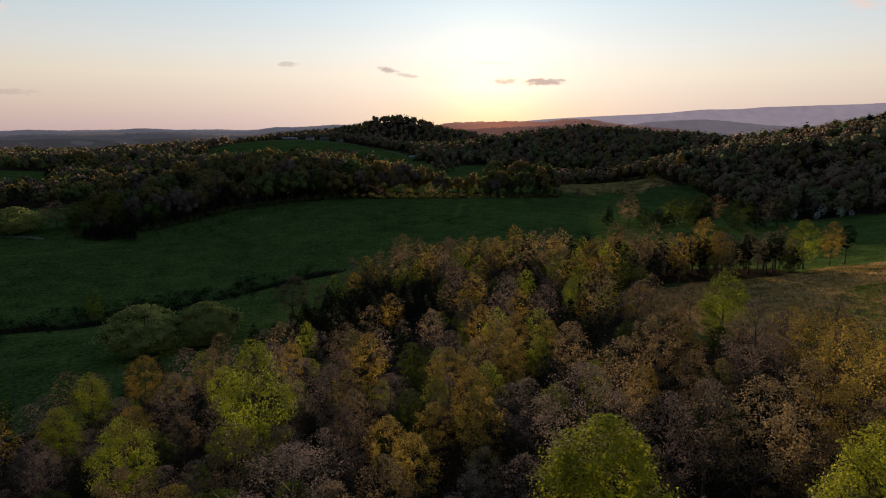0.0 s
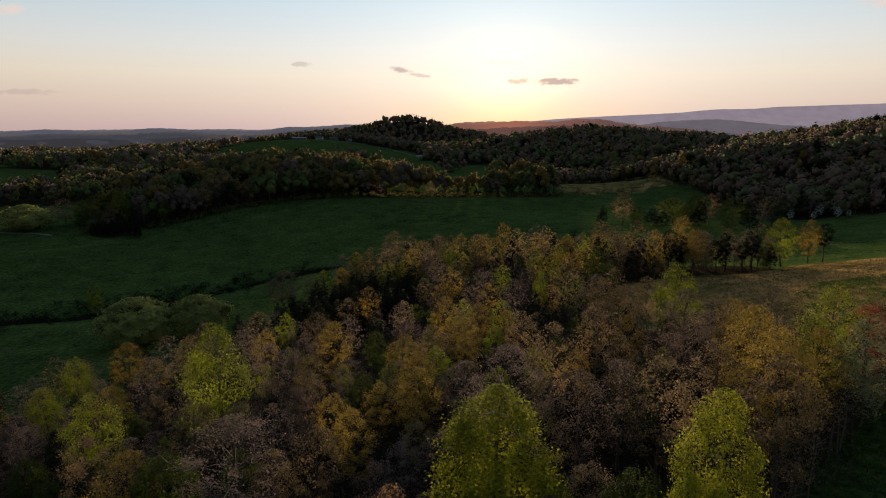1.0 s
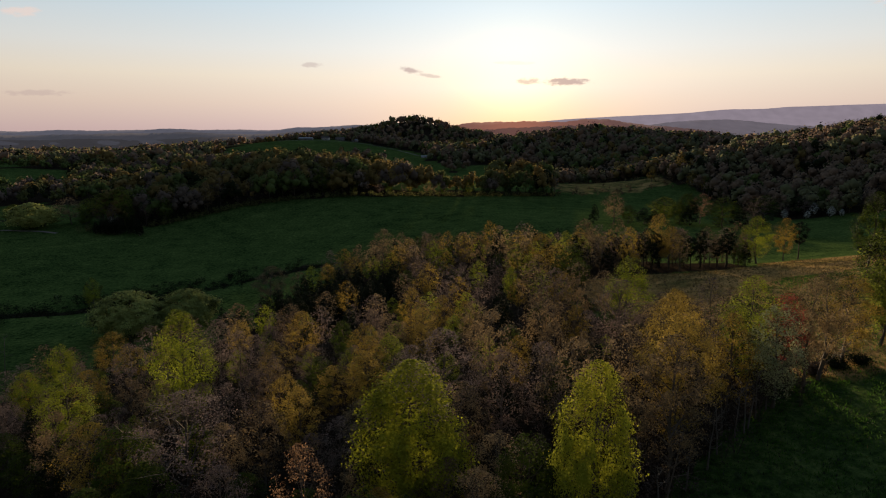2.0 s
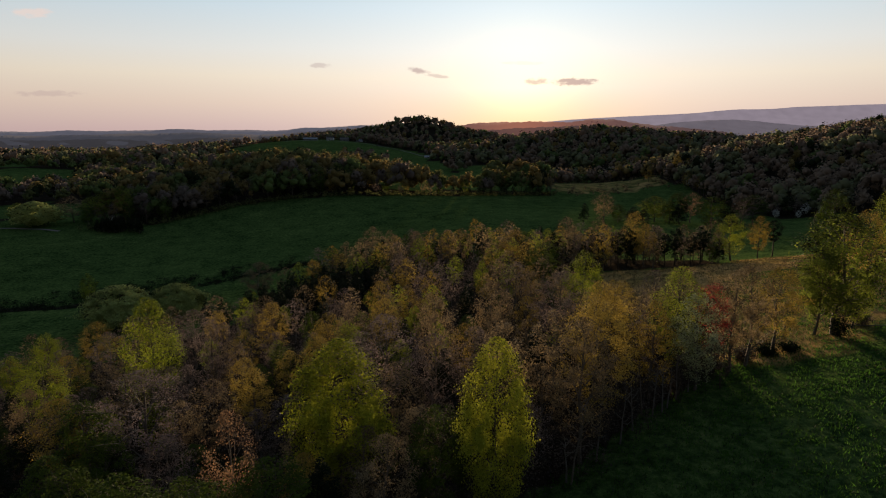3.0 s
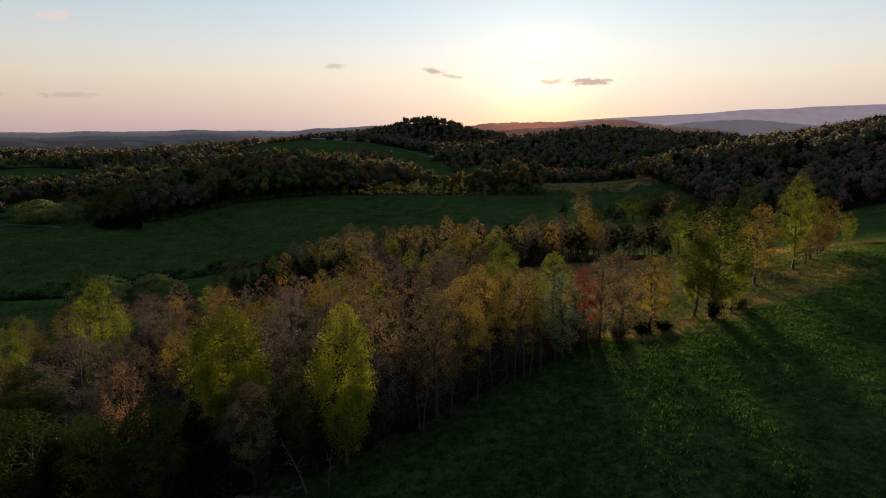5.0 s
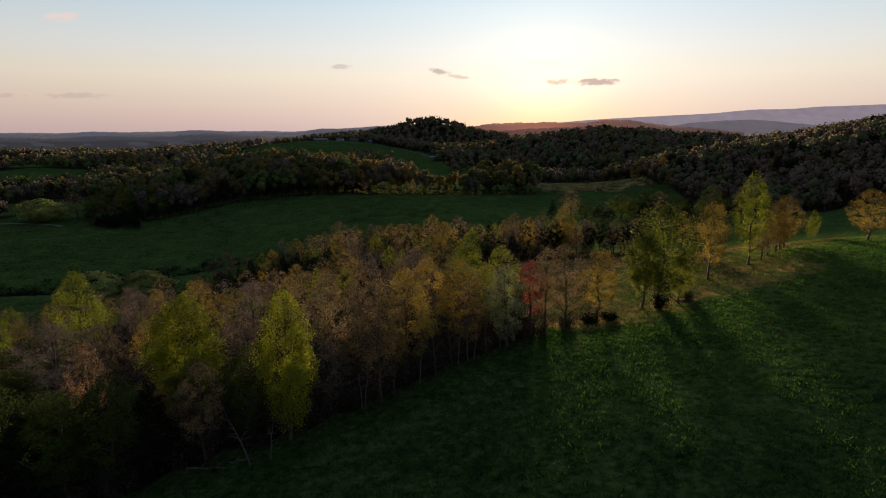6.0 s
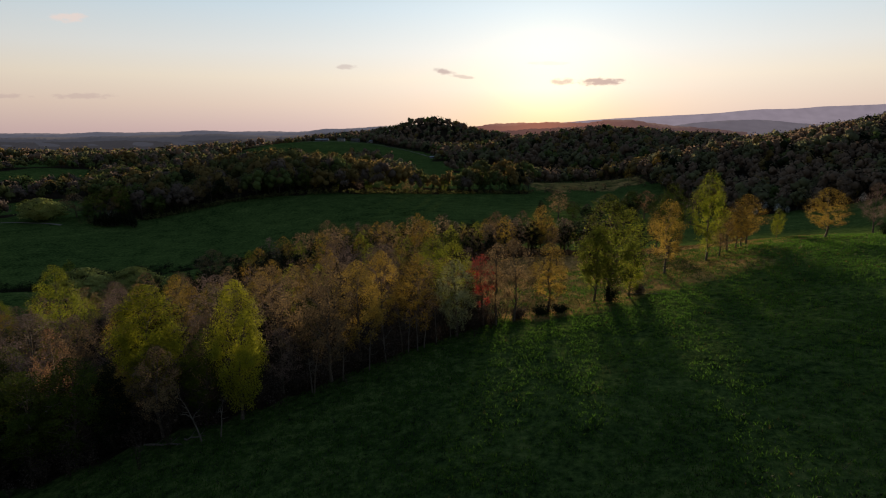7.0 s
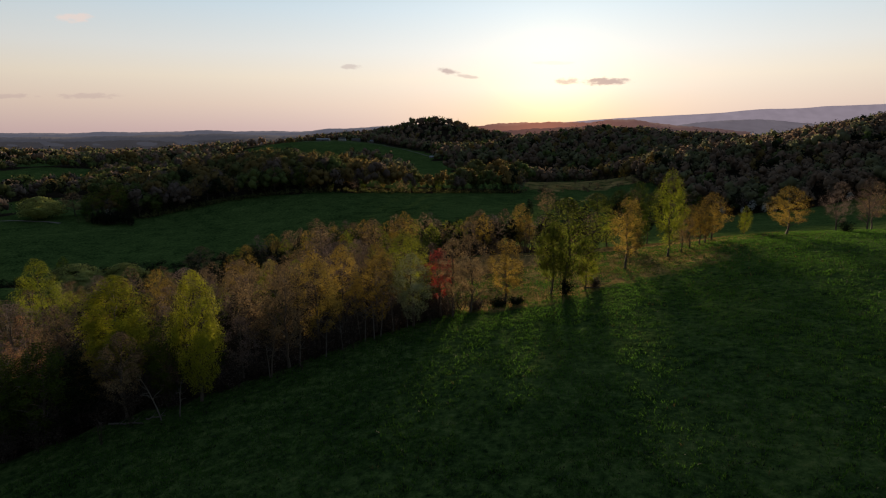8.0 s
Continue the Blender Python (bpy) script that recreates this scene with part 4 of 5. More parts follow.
def ridge(name, label, far, profile, colour, glow, rough, seed, warm=None):
    """A long far ridge: its crest given as (across, up) for one unit ahead, its slope falling towards the viewer."""
    rng = np.random.default_rng(seed)
    across = np.linspace(profile[0][0], profile[-1][0], 520)
    up = np.interp(across, [p[0] for p in profile], [p[1] for p in profile])
    up = np.convolve(np.pad(up, 6, mode="edge"), np.ones(13) / 13, "valid")
    wave = sum(np.sin(across * f + rng.uniform(0, 6)) / k for k, f in ((2, 60), (3, 140), (3, 330), (4, 700)))
    crest = 40 + far * (up + wave * rough)
    verts = []
    for back, share in ((40, 0.0), (0, 1.0), (-120, 0.72), (-330, 0.4), (-650, 0.0)):
        d = far + back + 30 * np.sin(across * 30 + back)
        z = crest * share + (1 - share) * (-60.0) + (share * (1 - share)) * 30 * np.sin(across * 75 + back)
        verts.append(np.column_stack((43 + across * d, -25 + d, z)))
    n = len(across)
    j = (np.arange(4)[:, None] * n + np.arange(n - 1)[None]).ravel()
    me = mesh_of(name, np.concatenate(verts), np.stack((j, j + 1, j + n + 1, j + n), 1), [backdrop_material(name + "_painted_haze", colour, glow, warm)], smooth=True)
    return tagged(new(name, me), label, "hills", kind="structure")


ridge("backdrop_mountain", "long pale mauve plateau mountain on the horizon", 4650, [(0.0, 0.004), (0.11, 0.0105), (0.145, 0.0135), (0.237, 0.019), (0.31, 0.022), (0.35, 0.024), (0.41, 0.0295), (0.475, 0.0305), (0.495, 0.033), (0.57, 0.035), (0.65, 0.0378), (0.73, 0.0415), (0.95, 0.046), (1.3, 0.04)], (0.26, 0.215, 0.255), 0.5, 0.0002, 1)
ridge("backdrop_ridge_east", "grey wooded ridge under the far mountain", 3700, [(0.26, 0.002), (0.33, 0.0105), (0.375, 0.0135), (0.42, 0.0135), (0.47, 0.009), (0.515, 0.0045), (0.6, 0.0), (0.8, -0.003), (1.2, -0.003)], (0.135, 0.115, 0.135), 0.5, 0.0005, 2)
ridge("backdrop_ridge_sunset", "wooded ridge below the setting sun, tinted red as sunset haze", 3300, [(-0.06, 0.002), (0.0, 0.0085), (0.043, 0.0105), (0.09, 0.0115), (0.145, 0.0095), (0.186, 0.0152), (0.22, 0.014), (0.26, 0.0085), (0.31, 0.003), (0.4, -0.005)], (0.085, 0.055, 0.055), 0.5, 0.0009, 3, ((0.34, 0.13, 0.085), 300, 260))
ridge("backdrop_ridge_red", "dim wooded slope below the sunset ridge, tinted as red haze", 2920, [(-0.08, -0.012), (-0.02, -0.004), (0.04, -0.001), (0.08, 0.001), (0.12, 0.0035), (0.17, 0.004), (0.2, 0.0025), (0.25, 0.003), (0.3, -0.004), (0.4, -0.012)], (0.05, 0.036, 0.036), 0.5, 0.001, 7, ((0.13, 0.06, 0.048), 250, 200))
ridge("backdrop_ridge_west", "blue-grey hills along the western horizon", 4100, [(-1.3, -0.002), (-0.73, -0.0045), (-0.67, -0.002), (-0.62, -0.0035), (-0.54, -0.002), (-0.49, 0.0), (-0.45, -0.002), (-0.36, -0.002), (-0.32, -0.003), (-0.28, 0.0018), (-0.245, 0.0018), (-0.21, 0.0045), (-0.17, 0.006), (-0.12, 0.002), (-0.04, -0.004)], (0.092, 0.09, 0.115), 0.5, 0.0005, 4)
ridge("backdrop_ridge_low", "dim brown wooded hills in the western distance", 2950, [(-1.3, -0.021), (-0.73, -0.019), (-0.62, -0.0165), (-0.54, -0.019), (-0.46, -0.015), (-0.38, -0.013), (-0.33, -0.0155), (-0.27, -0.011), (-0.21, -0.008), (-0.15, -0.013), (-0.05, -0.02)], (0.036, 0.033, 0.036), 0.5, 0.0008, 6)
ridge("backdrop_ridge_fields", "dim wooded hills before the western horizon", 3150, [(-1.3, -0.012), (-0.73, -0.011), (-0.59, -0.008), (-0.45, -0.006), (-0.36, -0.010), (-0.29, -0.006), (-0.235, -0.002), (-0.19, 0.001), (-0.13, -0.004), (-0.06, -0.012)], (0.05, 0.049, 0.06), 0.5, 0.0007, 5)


# ---- grass and undergrowth ----
GRASS = leaf_material("grass_blades", (0.03, 0.08, 0.012), (0.048, 0.12, 0.017), (0.08, 0.16, 0.025), 0.5)
DRY_GRASS = leaf_material("dry_grass_stalks", (0.07, 0.06, 0.02), (0.16, 0.115, 0.042), (0.3, 0.215, 0.1), 0.3)
THICKET = leaf_material("thicket_twigs", (0.035, 0.028, 0.024), (0.08, 0.063, 0.053), (0.16, 0.125, 0.10), 0.15)


def tufts(name, label, x, y, blades, tall, wide, mat, rng, loose=0.13):
    """Tufts of blades, each a bent three-cornered leaf."""
    n = len(x)
    z = height(x, y)
    size = rng.uniform(0.5, 1.3, (n, 1))
    root = np.stack((np.repeat(x[:, None], blades, 1) + rng.normal(0, loose, (n, blades)) * size, np.repeat(y[:, None], blades, 1) + rng.normal(0, loose, (n, blades)) * size, np.repeat(z[:, None], blades, 1) - 0.03), -1)
    a = rng.uniform(0, 2 * np.pi, (n, blades))
    side = np.stack((np.cos(a), np.sin(a), 0 * a), -1) * wide * size[..., None]
    tip = root + np.stack((rng.normal(0, 0.5, (n, blades)), rng.normal(0, 0.5, (n, blades)), rng.uniform(0.6, 1.2, (n, blades))), -1) * tall * size[..., None]
    v = np.stack((root - side, root + side, tip), 2).reshape(-1, 3)
    me = mesh_of(name, v, None, [mat], tris=np.arange(len(v)).reshape(-1, 3))
    return tagged(new(name, me), label, "grass", kind="stuff")


rng = np.random.default_rng(31)
x, y = rng.uniform(15, 240, 400000), rng.uniform(-30, 165, 400000)
thick = 0.5 * wild(x, y, 0.9, 0.3) + 0.45 * wild(x, y, 2.3, 1.9) + 0.25 * wild(x, y, 11, 2.9) + rng.normal(0, 0.35, len(x))
ok = ~inside(x, y, NEAR_WOOD) & (thick > 0.05) & (y > 5 - 0.25 * (x - 60)) & (y < 0.9 * x + 60)
x, y = x[ok][:135000], y[ok][:135000]
tufts("meadow_grass", "tussocky dark green grass of the near meadow", x, y, 3, 0.38, 0.07, GRASS, rng, 0.34)
x, y = rng.uniform(40, 235, 26000), rng.uniform(-20, 165, 26000)
ok = ~inside(x, y, NEAR_WOOD) & (wild(x, y, 6, 4.1) + rng.normal(0, 0.35, len(x)) > 0.8)
tufts("meadow_stalks", "pale dry stalks standing in the meadow grass", x[ok], y[ok], 3, 0.5, 0.03, DRY_GRASS, rng)
x, y = rng.uniform(55, 195, 32000), rng.uniform(92, 218, 32000)
ok = (inside(x, y, DRY_FIELD) & (rng.uniform(size=len(x)) < 0.6)) | (np.exp(-(np.hypot((x - 125) / 24, (y - 124) / 15)) ** 2) > rng.uniform(size=len(x))) | (np.exp(-(np.hypot((x - 84) / 12, (y - 95) / 13)) ** 2) > rng.uniform(size=len(x)))
ok &= ~inside(x, y, NEAR_WOOD)
tufts("rough_grass", "tawny dry grass of the rough field", x[ok], y[ok], 4, 0.5, 0.06, DRY_GRASS, rng)


def thickets(name, label, x, y, tall, wide, leaf, per, rng, size=0.12):
    """Low bushes: fans of stems with leaves or buds on them."""
    z = height(x, y)
    vs, qs, ts, sl, base = [], [], [], [], 0
    for a, b, c in zip(x, y, z):
        h, w = rng.uniform(*tall), rng.uniform(*wide)
        stems = []
        tips = []
        for q in range(7):
            az, r = rng.uniform(0, 6.28), w * rng.uniform(0.3, 1)
            end = np.array([a + r * math.cos(az), b + r * math.sin(az), c + h * rng.uniform(0.6, 1.0)])
            root = np.array([a + 0.15 * r * math.cos(az), b + 0.15 * r * math.sin(az), c - 0.1])
            mid = root + (end - root) * 0.55 + rng.normal(0, 0.12, 3)
            stems.append((np.array([root, mid, end]), np.array([0.035, 0.022, 0.008])))
            tips += [mid, end, (mid + end) / 2]
        v, f = tubes(stems, 3)
        vs.append(v), qs.append(f + base), sl.append(np.zeros(len(f)))
        base += len(v)
        at = np.array(tips)[rng.integers(0, len(tips), per)] + rng.normal(0, 1, (per, 3)) * np.array((0.32 * w, 0.32 * w, 0.22 * h))
        at[:, 2] = np.maximum(at[:, 2], c + 0.1)
        v, f = leaves(at, at - np.array((a, b, c)), size, rng, 0.5)
        vs.append(v), ts.append(f + base)
        base += len(v)
    sl.append(np.ones(per * len(x)))
    me = mesh_of(name, np.concatenate(vs), np.concatenate(qs), [DARK_BARK, leaf], np.concatenate(sl), tris=np.concatenate(ts))
    return tagged(new(name, me), label, "undergrowth", kind="stuff")


def along(corners, step, spread, rng):
    pts = []
    for (x0, y0), (x1, y1) in zip(corners, corners[1:]):
        n = max(1, int(math.hypot(x1 - x0, y1 - y0) / step))
        pts += [(x0 + (x1 - x0) * (q + rng.uniform()) / n, y0 + (y1 - y0) * (q + rng.uniform()) / n) for q in range(n)]
    pts = np.array(pts)
    return pts[:, 0] + rng.normal(0, spread, len(pts)), pts[:, 1] + rng.normal(0, spread, len(pts))


rng = np.random.default_rng(37)
x, y = along([(-60, 24), (5, 31), (24, 44), (38, 51), (62, 73), (74, 82), (70, 100), (58, 124)], 0.42, 2.4, rng)
thickets("edge_undergrowth", "brown twiggy undergrowth along the near wood's edge", x, y, (2.0, 7.0), (0.9, 2.1), THICKET, 120, rng, 0.11)
x, y = rng.uniform(-60, 75, 700), rng.uniform(32, 135, 700)
ok = inside(x, y, NEAR_WOOD)
thickets("wood_undergrowth", "dim brushwood under the trees of the near wood", x[ok], y[ok], (1.5, 5.0), (1.0, 2.2), THICKET, 70, rng, 0.16)
x, y = along([(-185, 216), (-150, 243), (-118, 266), (-100, 280), (-60, 305)], 0.5, 8.5, rng)
thickets("creek_brush", "dark brush along the creek gully", x, y, (0.8, 3.2), (1.4, 3.0), LEAF["cedar"], 60, rng, 0.24)
x, y = along([(-255, 411), (-215, 429), (-180, 459), (-140, 483), (-60, 509), (0, 527), (60, 537), (106, 544)], 1.6, 2.0, rng)
thickets("far_edge_brush", "dark brush at the foot of the far wood", x, y, (2.0, 5.0), (1.5, 2.8), LEAF["olive"], 70, rng, 0.4)
x, y = along([(108, 562), (150, 580), (190, 598), (232, 616), (240, 680), (180, 740), (130, 700)], 2.4, 12, rng)
thickets("crest_scrub", "tawny scrub along the pasture's crest", x, y, (1.5, 5.0), (1.2, 2.6), LEAF["ochre"], 40, rng, 0.4)


def bush(name, label, x, y, tall, wide, leaf, seed, size=0.13, count=1500):
    """A single dense bush."""
    rng = np.random.default_rng(seed)
    z = float(height(x, y))
    ob = new(name)
    ob.matrix_basis = pose(x, y, z)
    stems, tips = [], []
    for q in range(14):
        az, r = q * 2.4, wide * rng.uniform(0.2, 0.9)
        end = np.array([r * math.cos(az), r * math.sin(az), tall * rng.uniform(0.45, 0.95)])
        root = np.array([0.12 * math.cos(az), 0.12 * math.sin(az), -0.1])
        mid = (root + end) / 2 + rng.normal(0, 0.1, 3)
        stems.append((np.array([root, mid, end]), np.array([0.05, 0.03, 0.01])))
        tips += [mid, end]
    v, f = tubes(stems, 4)
    part("stems", mesh_of("stems", v, f, [DARK_BARK], smooth=True), None, ob)
    at = np.array(tips)[rng.integers(0, len(tips), count)] + np.clip(rng.normal(0, 1, (count, 3)), -1.8, 1.8) * np.array((0.3 * wide, 0.3 * wide, 0.2 * tall))
    at[:, 2] = np.abs(at[:, 2]) + 0.05
    v, f = leaves(at, at / (np.linalg.norm(at, axis=1, keepdims=True) + 0.01), size, rng, 1.0)
    part("foliage", mesh_of("foliage", v, None, [leaf], tris=f), None, ob)
    return tagged(ob, label, "bush", "bushes by the meadow")


bush("bush", "dense dark evergreen bush at a tree's foot", 102.3, 94.8, 3.4, 2.0, LEAF["cedar"], 1)
bush("bush", "dark bush beside a golden tree's trunk", 85.6, 88.2, 1.5, 2.2, LEAF["cedar"], 2)
bush("bush", "dark bush beside a golden tree's trunk", 90.0, 88.8, 1.3, 1.9, LEAF["cedar"], 3)
bush("bush", "low dark bush on the meadow's crest", 196, 152, 3.0, 2.2, LEAF["cedar"], 4)
bush("bush", "brown leafless bush by the meadow", 80.5, 85.5, 2.2, 1.8, THICKET, 5)
bush("bush", "brown leafless bush by the meadow", 110, 101, 2.4, 1.8, THICKET, 6)


# ---- dead wood ----
def dead_tree(label, x, y, tall, lean, turn, seed, mat):
    rng = np.random.default_rng(seed)
    ob = new("dead_tree")
    ob.matrix_basis = pose(x, y, float(height(x, y)) - 0.2, 0, 0, turn)
    s = np.linspace(0, 1, 8)
    stem = np.column_stack((lean * s ** 1.3 + rng.normal(0, 0.08, 8) * s, rng.normal(0, 0.08, 8) * s, tall * s))
    v, f = tubes([(stem, 0.14 * (1 - 0.82 * s))], 7)
    part("trunk", mesh_of("trunk", v, f, [mat], smooth=True), None, ob)
    for q in range(9):
        g = rng.uniform(0.35, 1.0)
        root = np.array([np.interp(g, s, stem[:, c]) for c in range(3)])
        az = rng.uniform(0, 6.28)
        ln = tall * rng.uniform(0.12, 0.3)
        end = root + ln * np.array([math.cos(az) * 0.8, math.sin(az) * 0.8, rng.uniform(0.2, 0.8)])
        mid = (root + end) / 2 + rng.normal(0, 0.15, 3)
        fork = end + rng.normal(0, 0.3, 3) * ln * 0.6
        v, f = tubes([(np.array([root, mid, end]), np.array([0.05, 0.035, 0.015]))], 5)
        bough = part("bough", mesh_of("bough", v, f, [mat], smooth=True), None, ob)
        v, f = tubes([(np.array([mid, (mid + fork) / 2, fork]), np.array([0.03, 0.022, 0.01]))], 5)
        part("twig", mesh_of("twig", v, f, [mat], smooth=True), None, bough)
    return tagged(ob, label, "dead tree", "dead trees")


dead_tree("leaning bare pale dead tree at the wood's foot", 30.7, 37.2, 8.5, -3.2, 0, 3, PALE_WOOD)
dead_tree("thin pale dead sapling at the wood's foot", 33.2, 38.4, 6.5, 0.8, 0, 4, PALE_WOOD)
dead_tree("bare grey dead tree at the pasture's edge", -112, 147, 13, 1.2, 40, 5, BARK)
dead_tree("bare grey forked tree inside the near wood", 44.5, 50.5, 12, 1.6, 0, 6, BARK)
dead_tree("bare grey trunk at the wood's edge", 57.5, 66.5, 9, -0.9, 0, 7, BARK)


for bx, by, bt, bl in ((52.5, 58.6, 8.0, 0.5), (55.0, 61.8, 7.0, -0.6), (58.8, 65.4, 8.5, 0.3), (60.5, 66.4, 7.5, -0.3), (61.6, 67.6, 6.5, 0.6), (63.8, 70.2, 8.0, -0.4), (48.5, 54.8, 7.5, 0.4), (44.0, 51.0, 6.5, -0.5), (66.4, 72.6, 7.0, 0.2)):
    dead_tree("slim bare pale stem at the wood's edge", bx, by, bt, bl, 40 * bl, int(bx * 10), PALE_WOOD)


def fallen_log(label, x, y, length, turn, thick, seed):
    rng = np.random.default_rng(seed)
    ob = new("fallen_log")
    z = float(height(x, y))
    a = radians(turn)
    z2 = float(height(x + length * math.cos(a), y + length * math.sin(a)))
    ob.matrix_basis = pose(x, y, z + thick * 0.7, 0, -math.degrees(math.atan2(z2 - z, length)), turn)
    s = np.linspace(0, 1, 7)
    path = np.column_stack((length * s, rng.normal(0, 0.12, 7), rng.normal(0, 0.04, 7)))
    v, f = tubes([(path, thick * (1 - 0.55 * s))], 8)
    part("stem", mesh_of("stem", v, f, [PALE_WOOD], smooth=True), None, ob)
    for q in range(4):
        g = 0.3 + 0.2 * q
        root = np.array([length * g, 0, 0])
        end = root + np.array([0.8, (-1) ** q * rng.uniform(0.7, 1.4), rng.uniform(0.2, 0.8)])
        v, f = tubes([(np.array([root, (root + end) / 2 + rng.normal(0, 0.08, 3), end]), np.array([0.07, 0.05, 0.02]))], 5)
        part("branch_stub", mesh_of("branch_stub", v, f, [PALE_WOOD], smooth=True), None, ob)
    return tagged(ob, label, "log", "fallen logs")


fallen_log("long pale fallen log at the wood's foot", 20.5, 38.2, 7.0, -8, 0.2, 1)
fallen_log("pale fallen branch in the grass by the trees", 107.5, 101.5, 9.0, -28, 0.17, 2)
fallen_log("short pale log lying in the wood's edge", 27.0, 38.6, 3.2, 14, 0.16, 3)

# ---- farm buildings far off ----
WALL_BOARDS = rough_material("weathered_barn_boards", [(0.3, (0.10, 0.10, 0.11)), (0.7, (0.22, 0.22, 0.24))], 1.5, 0.2)
WHITE_WALL = rough_material("white_painted_siding", [(0.3, (0.34, 0.34, 0.36)), (0.7, (0.5, 0.5, 0.51))], 1.2, 0.1)
TIN = rough_material("pale_metal_roof", [(0.3, (0.13, 0.15, 0.19)), (0.7, (0.22, 0.25, 0.31))], 1.5, 0.1, 0.4)
DARK_ROOF = rough_material("dark_shingle_roof", [(0.3, (0.06, 0.055, 0.055)), (0.7, (0.13, 0.12, 0.12))], 2.5, 0.2)
PANE = rough_material("dark_window_glass", [(0.3, (0.02, 0.02, 0.025)), (0.7, (0.04, 0.04, 0.05))], 1.0, 0.0, 0.15)
ROAD = rough_material("pale_gravel_track", [(0.3, (0.10, 0.09, 0.08)), (0.7, (0.2, 0.18, 0.16))], 0.8, 0.2)


def box(bm, x0, x1, y0, y1, z0, z1):
    vs = [bm.verts.new(c) for c in ((x0, y0, z0), (x1, y0, z0), (x1, y1, z0), (x0, y1, z0), (x0, y0, z1), (x1, y0, z1), (x1, y1, z1), (x0, y1, z1))]
    for q in ((0, 3, 2, 1), (4, 5, 6, 7), (0, 1, 5, 4), (1, 2, 6, 5), (2, 3, 7, 6), (3, 0, 4, 7)):
        bm.faces.new([vs[i] for i in q])


def building(name, label, x, y, long, deep, eaves, rise, turn, wall, roof, windows=4, chimney=False):
    """A gabled house or barn: walls, roof with eaves, door and windows."""
    ob = new(name)
    ob.matrix_basis = pose(x, y, float(height(x, y)) - 0.3, 0, 0, turn)
    l, d = long / 2, deep / 2
    bm = bmesh.new()
    box(bm, -l, l, -d, d, 0, eaves)
    for sx in (-l, l):
        a, b, c = bm.verts.new((sx, -d, eaves)), bm.verts.new((sx, d, eaves)), bm.verts.new((sx, 0, eaves + rise))
        bm.faces.new((a, b, c))
    part("wall", bm, wall, ob)
    bm = bmesh.new()
    o = 0.5
    for s in (-1, 1):
        pts = [(-l - o, s * (d + o), eaves - rise * o / d), (l + o, s * (d + o), eaves - rise * o / d), (l + o, 0, eaves + rise), (-l - o, 0, eaves + rise)]
        low = [bm.verts.new(p) for p in pts]
        high = [bm.verts.new((p[0], p[1], p[2] + 0.22)) for p in pts]
        bm.faces.new(low), bm.faces.new(high)
        for i in range(4):
            bm.faces.new((low[i], low[(i + 1) % 4], high[(i + 1) % 4], high[i]))
    bmesh.ops.recalc_face_normals(bm, faces=bm.faces)
    part("roof", bm, roof, ob)
    bm = bmesh.new()
    box(bm, -0.9, 0.9, -d - 0.05, -d + 0.05, 0.3, 2.5)
    part("door", bm, PANE, ob)
    for q in range(windows):
        wx = -l + long * (q + 0.5) / windows
        if abs(wx) < 1.6:
            continue
        bm = bmesh.new()
        for a, b, c, e in ((-0.7, 0.7, 1.1, 1.2), (-0.7, 0.7, 2.5, 2.6), (-0.7, -0.6, 1.2, 2.5), (0.6, 0.7, 1.2, 2.5)):
            box(bm, wx + a, wx + b, -d - 0.09, -d + 0.05, c, e)
        window = part("window", bm, WHITE_WALL, ob)
        bm = bmesh.new()
        box(bm, wx - 0.6, wx + 0.6, -d - 0.05, -d + 0.05, 1.2, 2.5)
        part("pane", bm, PANE, window)
    if chimney:
        bm = bmesh.new()
        box(bm, l * 0.4, l * 0.4 + 0.9, 0.3, 1.2, eaves, eaves + rise + 1.2)
        part("chimney", bm, WALL_BOARDS, ob)
    return tagged(ob, label, "barn" if "barn" in name else "house", "farm buildings")


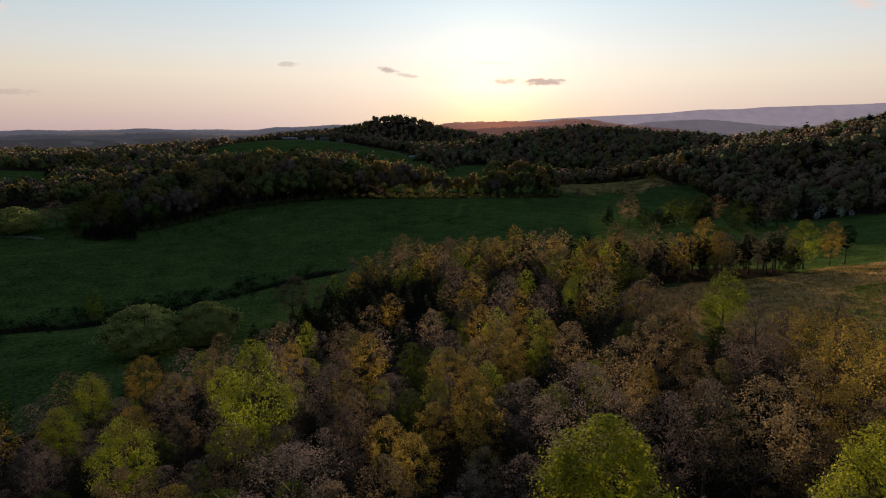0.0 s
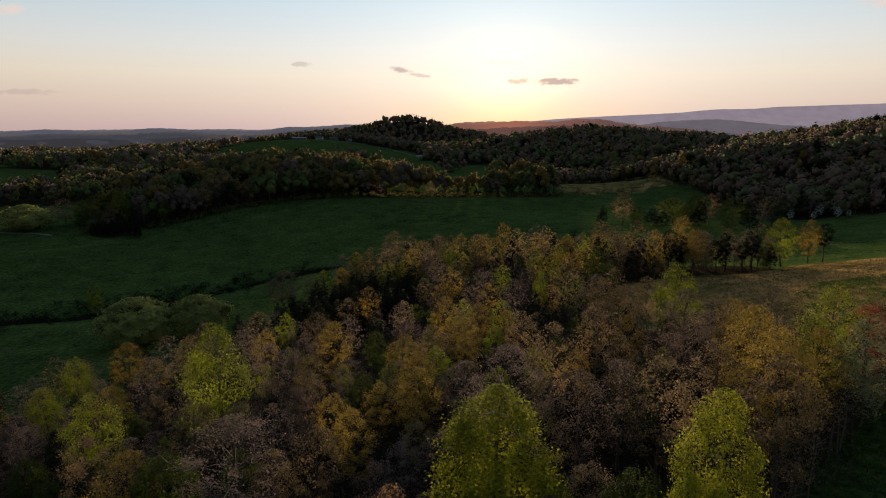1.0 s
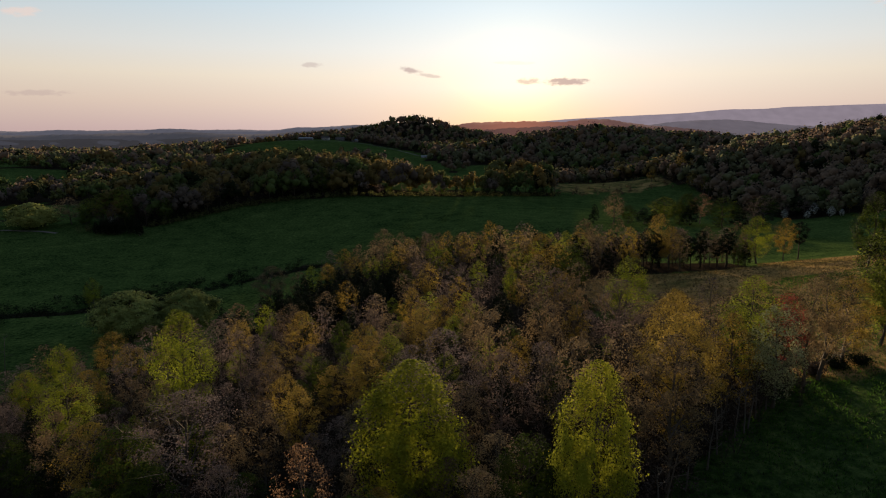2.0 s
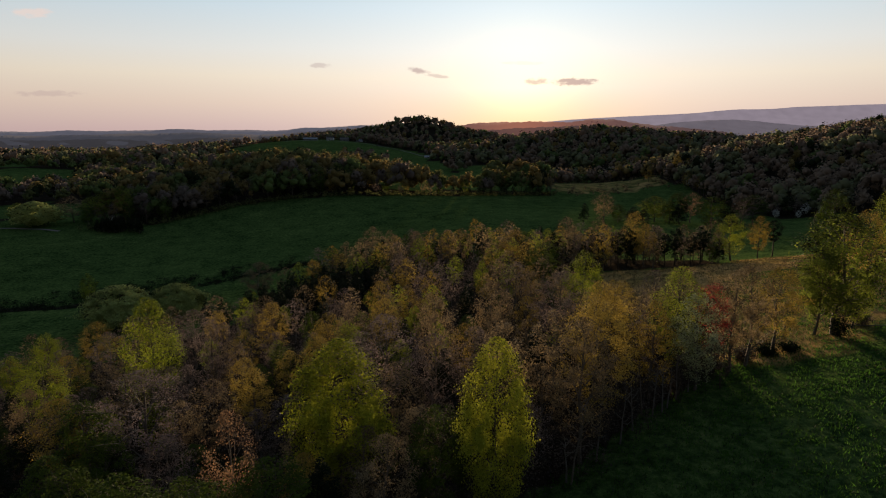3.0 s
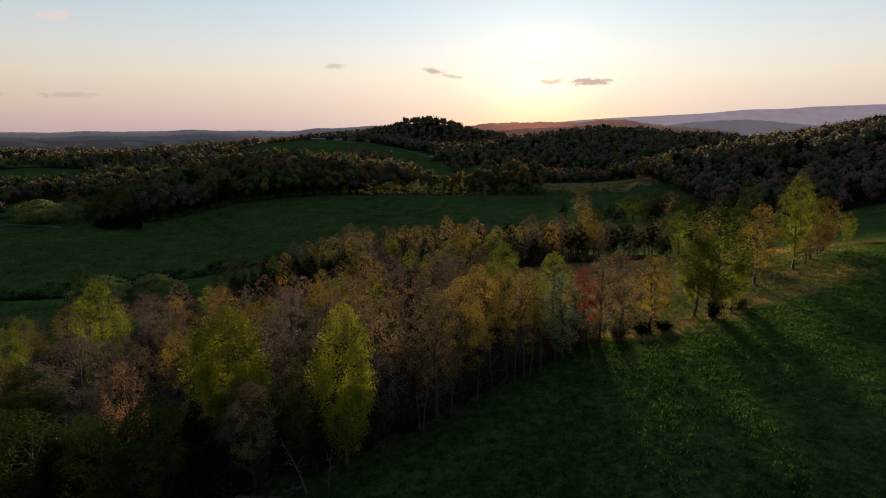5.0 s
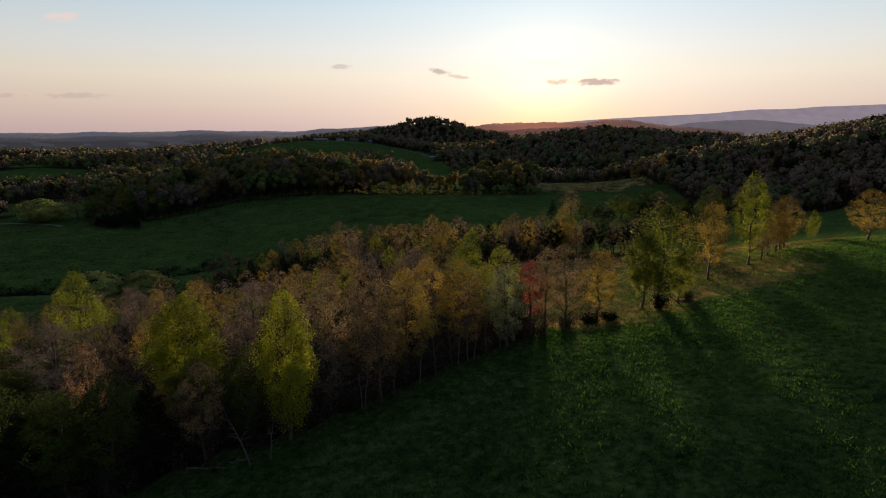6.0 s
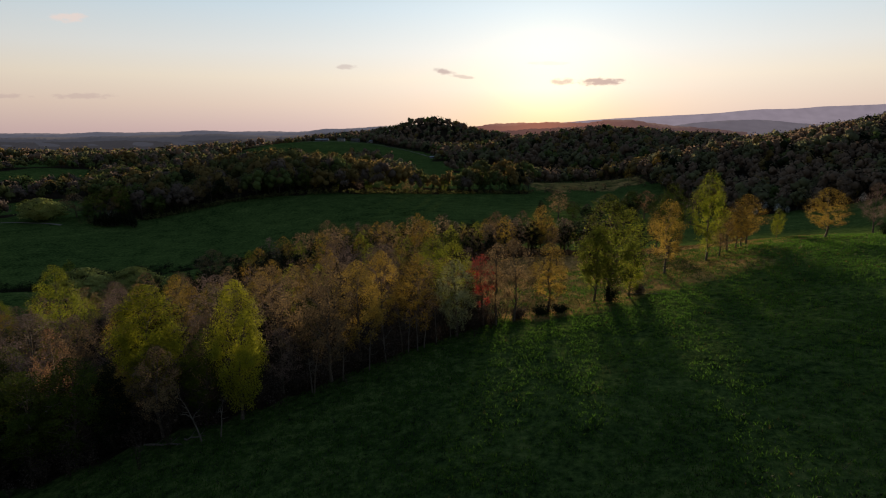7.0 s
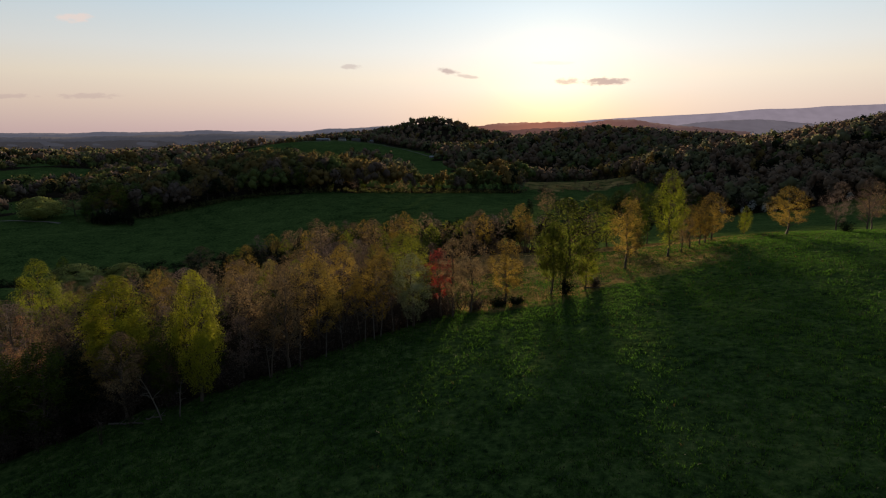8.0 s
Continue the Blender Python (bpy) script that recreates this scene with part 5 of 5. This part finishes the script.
building("barn", "long pale-roofed barn on a far field", -644, 1168, 17, 9, 4, 2.6, 6, WALL_BOARDS, TIN)
building("barn", "blue-grey metal barn on a far field", -612, 1140, 22, 10, 4, 2.4, -4, WALL_BOARDS, TIN)
building("barn", "low white-roofed shed on the far slope", -62, 1262, 16, 10, 3, 1.6, 4, WHITE_WALL, TIN)
building("barn", "long grey farm shed by the hilltop yard", -372, 1490, 34, 12, 4, 2.2, 3, WALL_BOARDS, TIN, 8)
building("house", "dark-roofed farmhouse on the hilltop", -325, 1500, 18, 11, 5, 3.2, -3, WHITE_WALL, DARK_ROOF, 6, True)
building("barn", "grey barn beside the hilltop farmhouse", -292, 1515, 22, 12, 5, 3.0, 5, WALL_BOARDS, DARK_ROOF, 5)
building("house", "small pale house at the hilltop farm's end", -255, 1520, 14, 9, 4, 2.5, 0, WHITE_WALL, TIN, 4)
building("house", "white house among far wooded hills", 160, 1330, 14, 9, 5, 2.6, 2, WHITE_WALL, TIN, 5)
building("house", "pale house among the western woods", -528, 1236, 16, 9, 5, 2.6, 2, WHITE_WALL, TIN, 5, True)
building("barn", "pale barn on the far western meadow", -860, 1010, 18, 9, 4, 2.4, 2, WHITE_WALL, TIN, 5)


def track(name, label, corners, wide):
    """A gravel track laid over the ground."""
    pts = []
    for (x0, y0), (x1, y1) in zip(corners, corners[1:]):
        pts += [(x0 + (x1 - x0) * f, y0 + (y1 - y0) * f) for f in np.linspace(0, 1, 14, endpoint=False)]
    pts = np.array(pts + [corners[-1]], float)
    for _ in range(6):
        pts[1:-1] = (pts[:-2] + 2 * pts[1:-1] + pts[2:]) / 4
    way = np.gradient(pts, axis=0)
    way /= np.linalg.norm(way, axis=1, keepdims=True)
    side = np.column_stack((-way[:, 1], way[:, 0])) * wide / 2
    rows = [pts - side, pts - side * 0.4, pts + side * 0.4, pts + side]
    v = np.concatenate([np.column_stack((r, height(r[:, 0], r[:, 1]) + up)) for r, up in zip(rows, (0.12, 0.3, 0.3, 0.12))])
    n = len(pts)
    j = (np.arange(3)[:, None] * n + np.arange(n - 1)[None]).ravel()
    tagged(new(name, mesh_of(name, v, np.stack((j, j + 1, j + n + 1, j + n), 1), [ROAD], smooth=True)), label, "track", kind="structure")


track("road", "pale gravel track curving down the far farm's slope", [(-430, 1455), (-330, 1462), (-230, 1475), (-150, 1420), (-105, 1350), (-80, 1300), (-66, 1280)], 3.5)
track("road", "pale gravel strip at the pasture's far corner", [(-352, 410), (-318, 414), (-292, 411), (-272, 405)], 3.0)
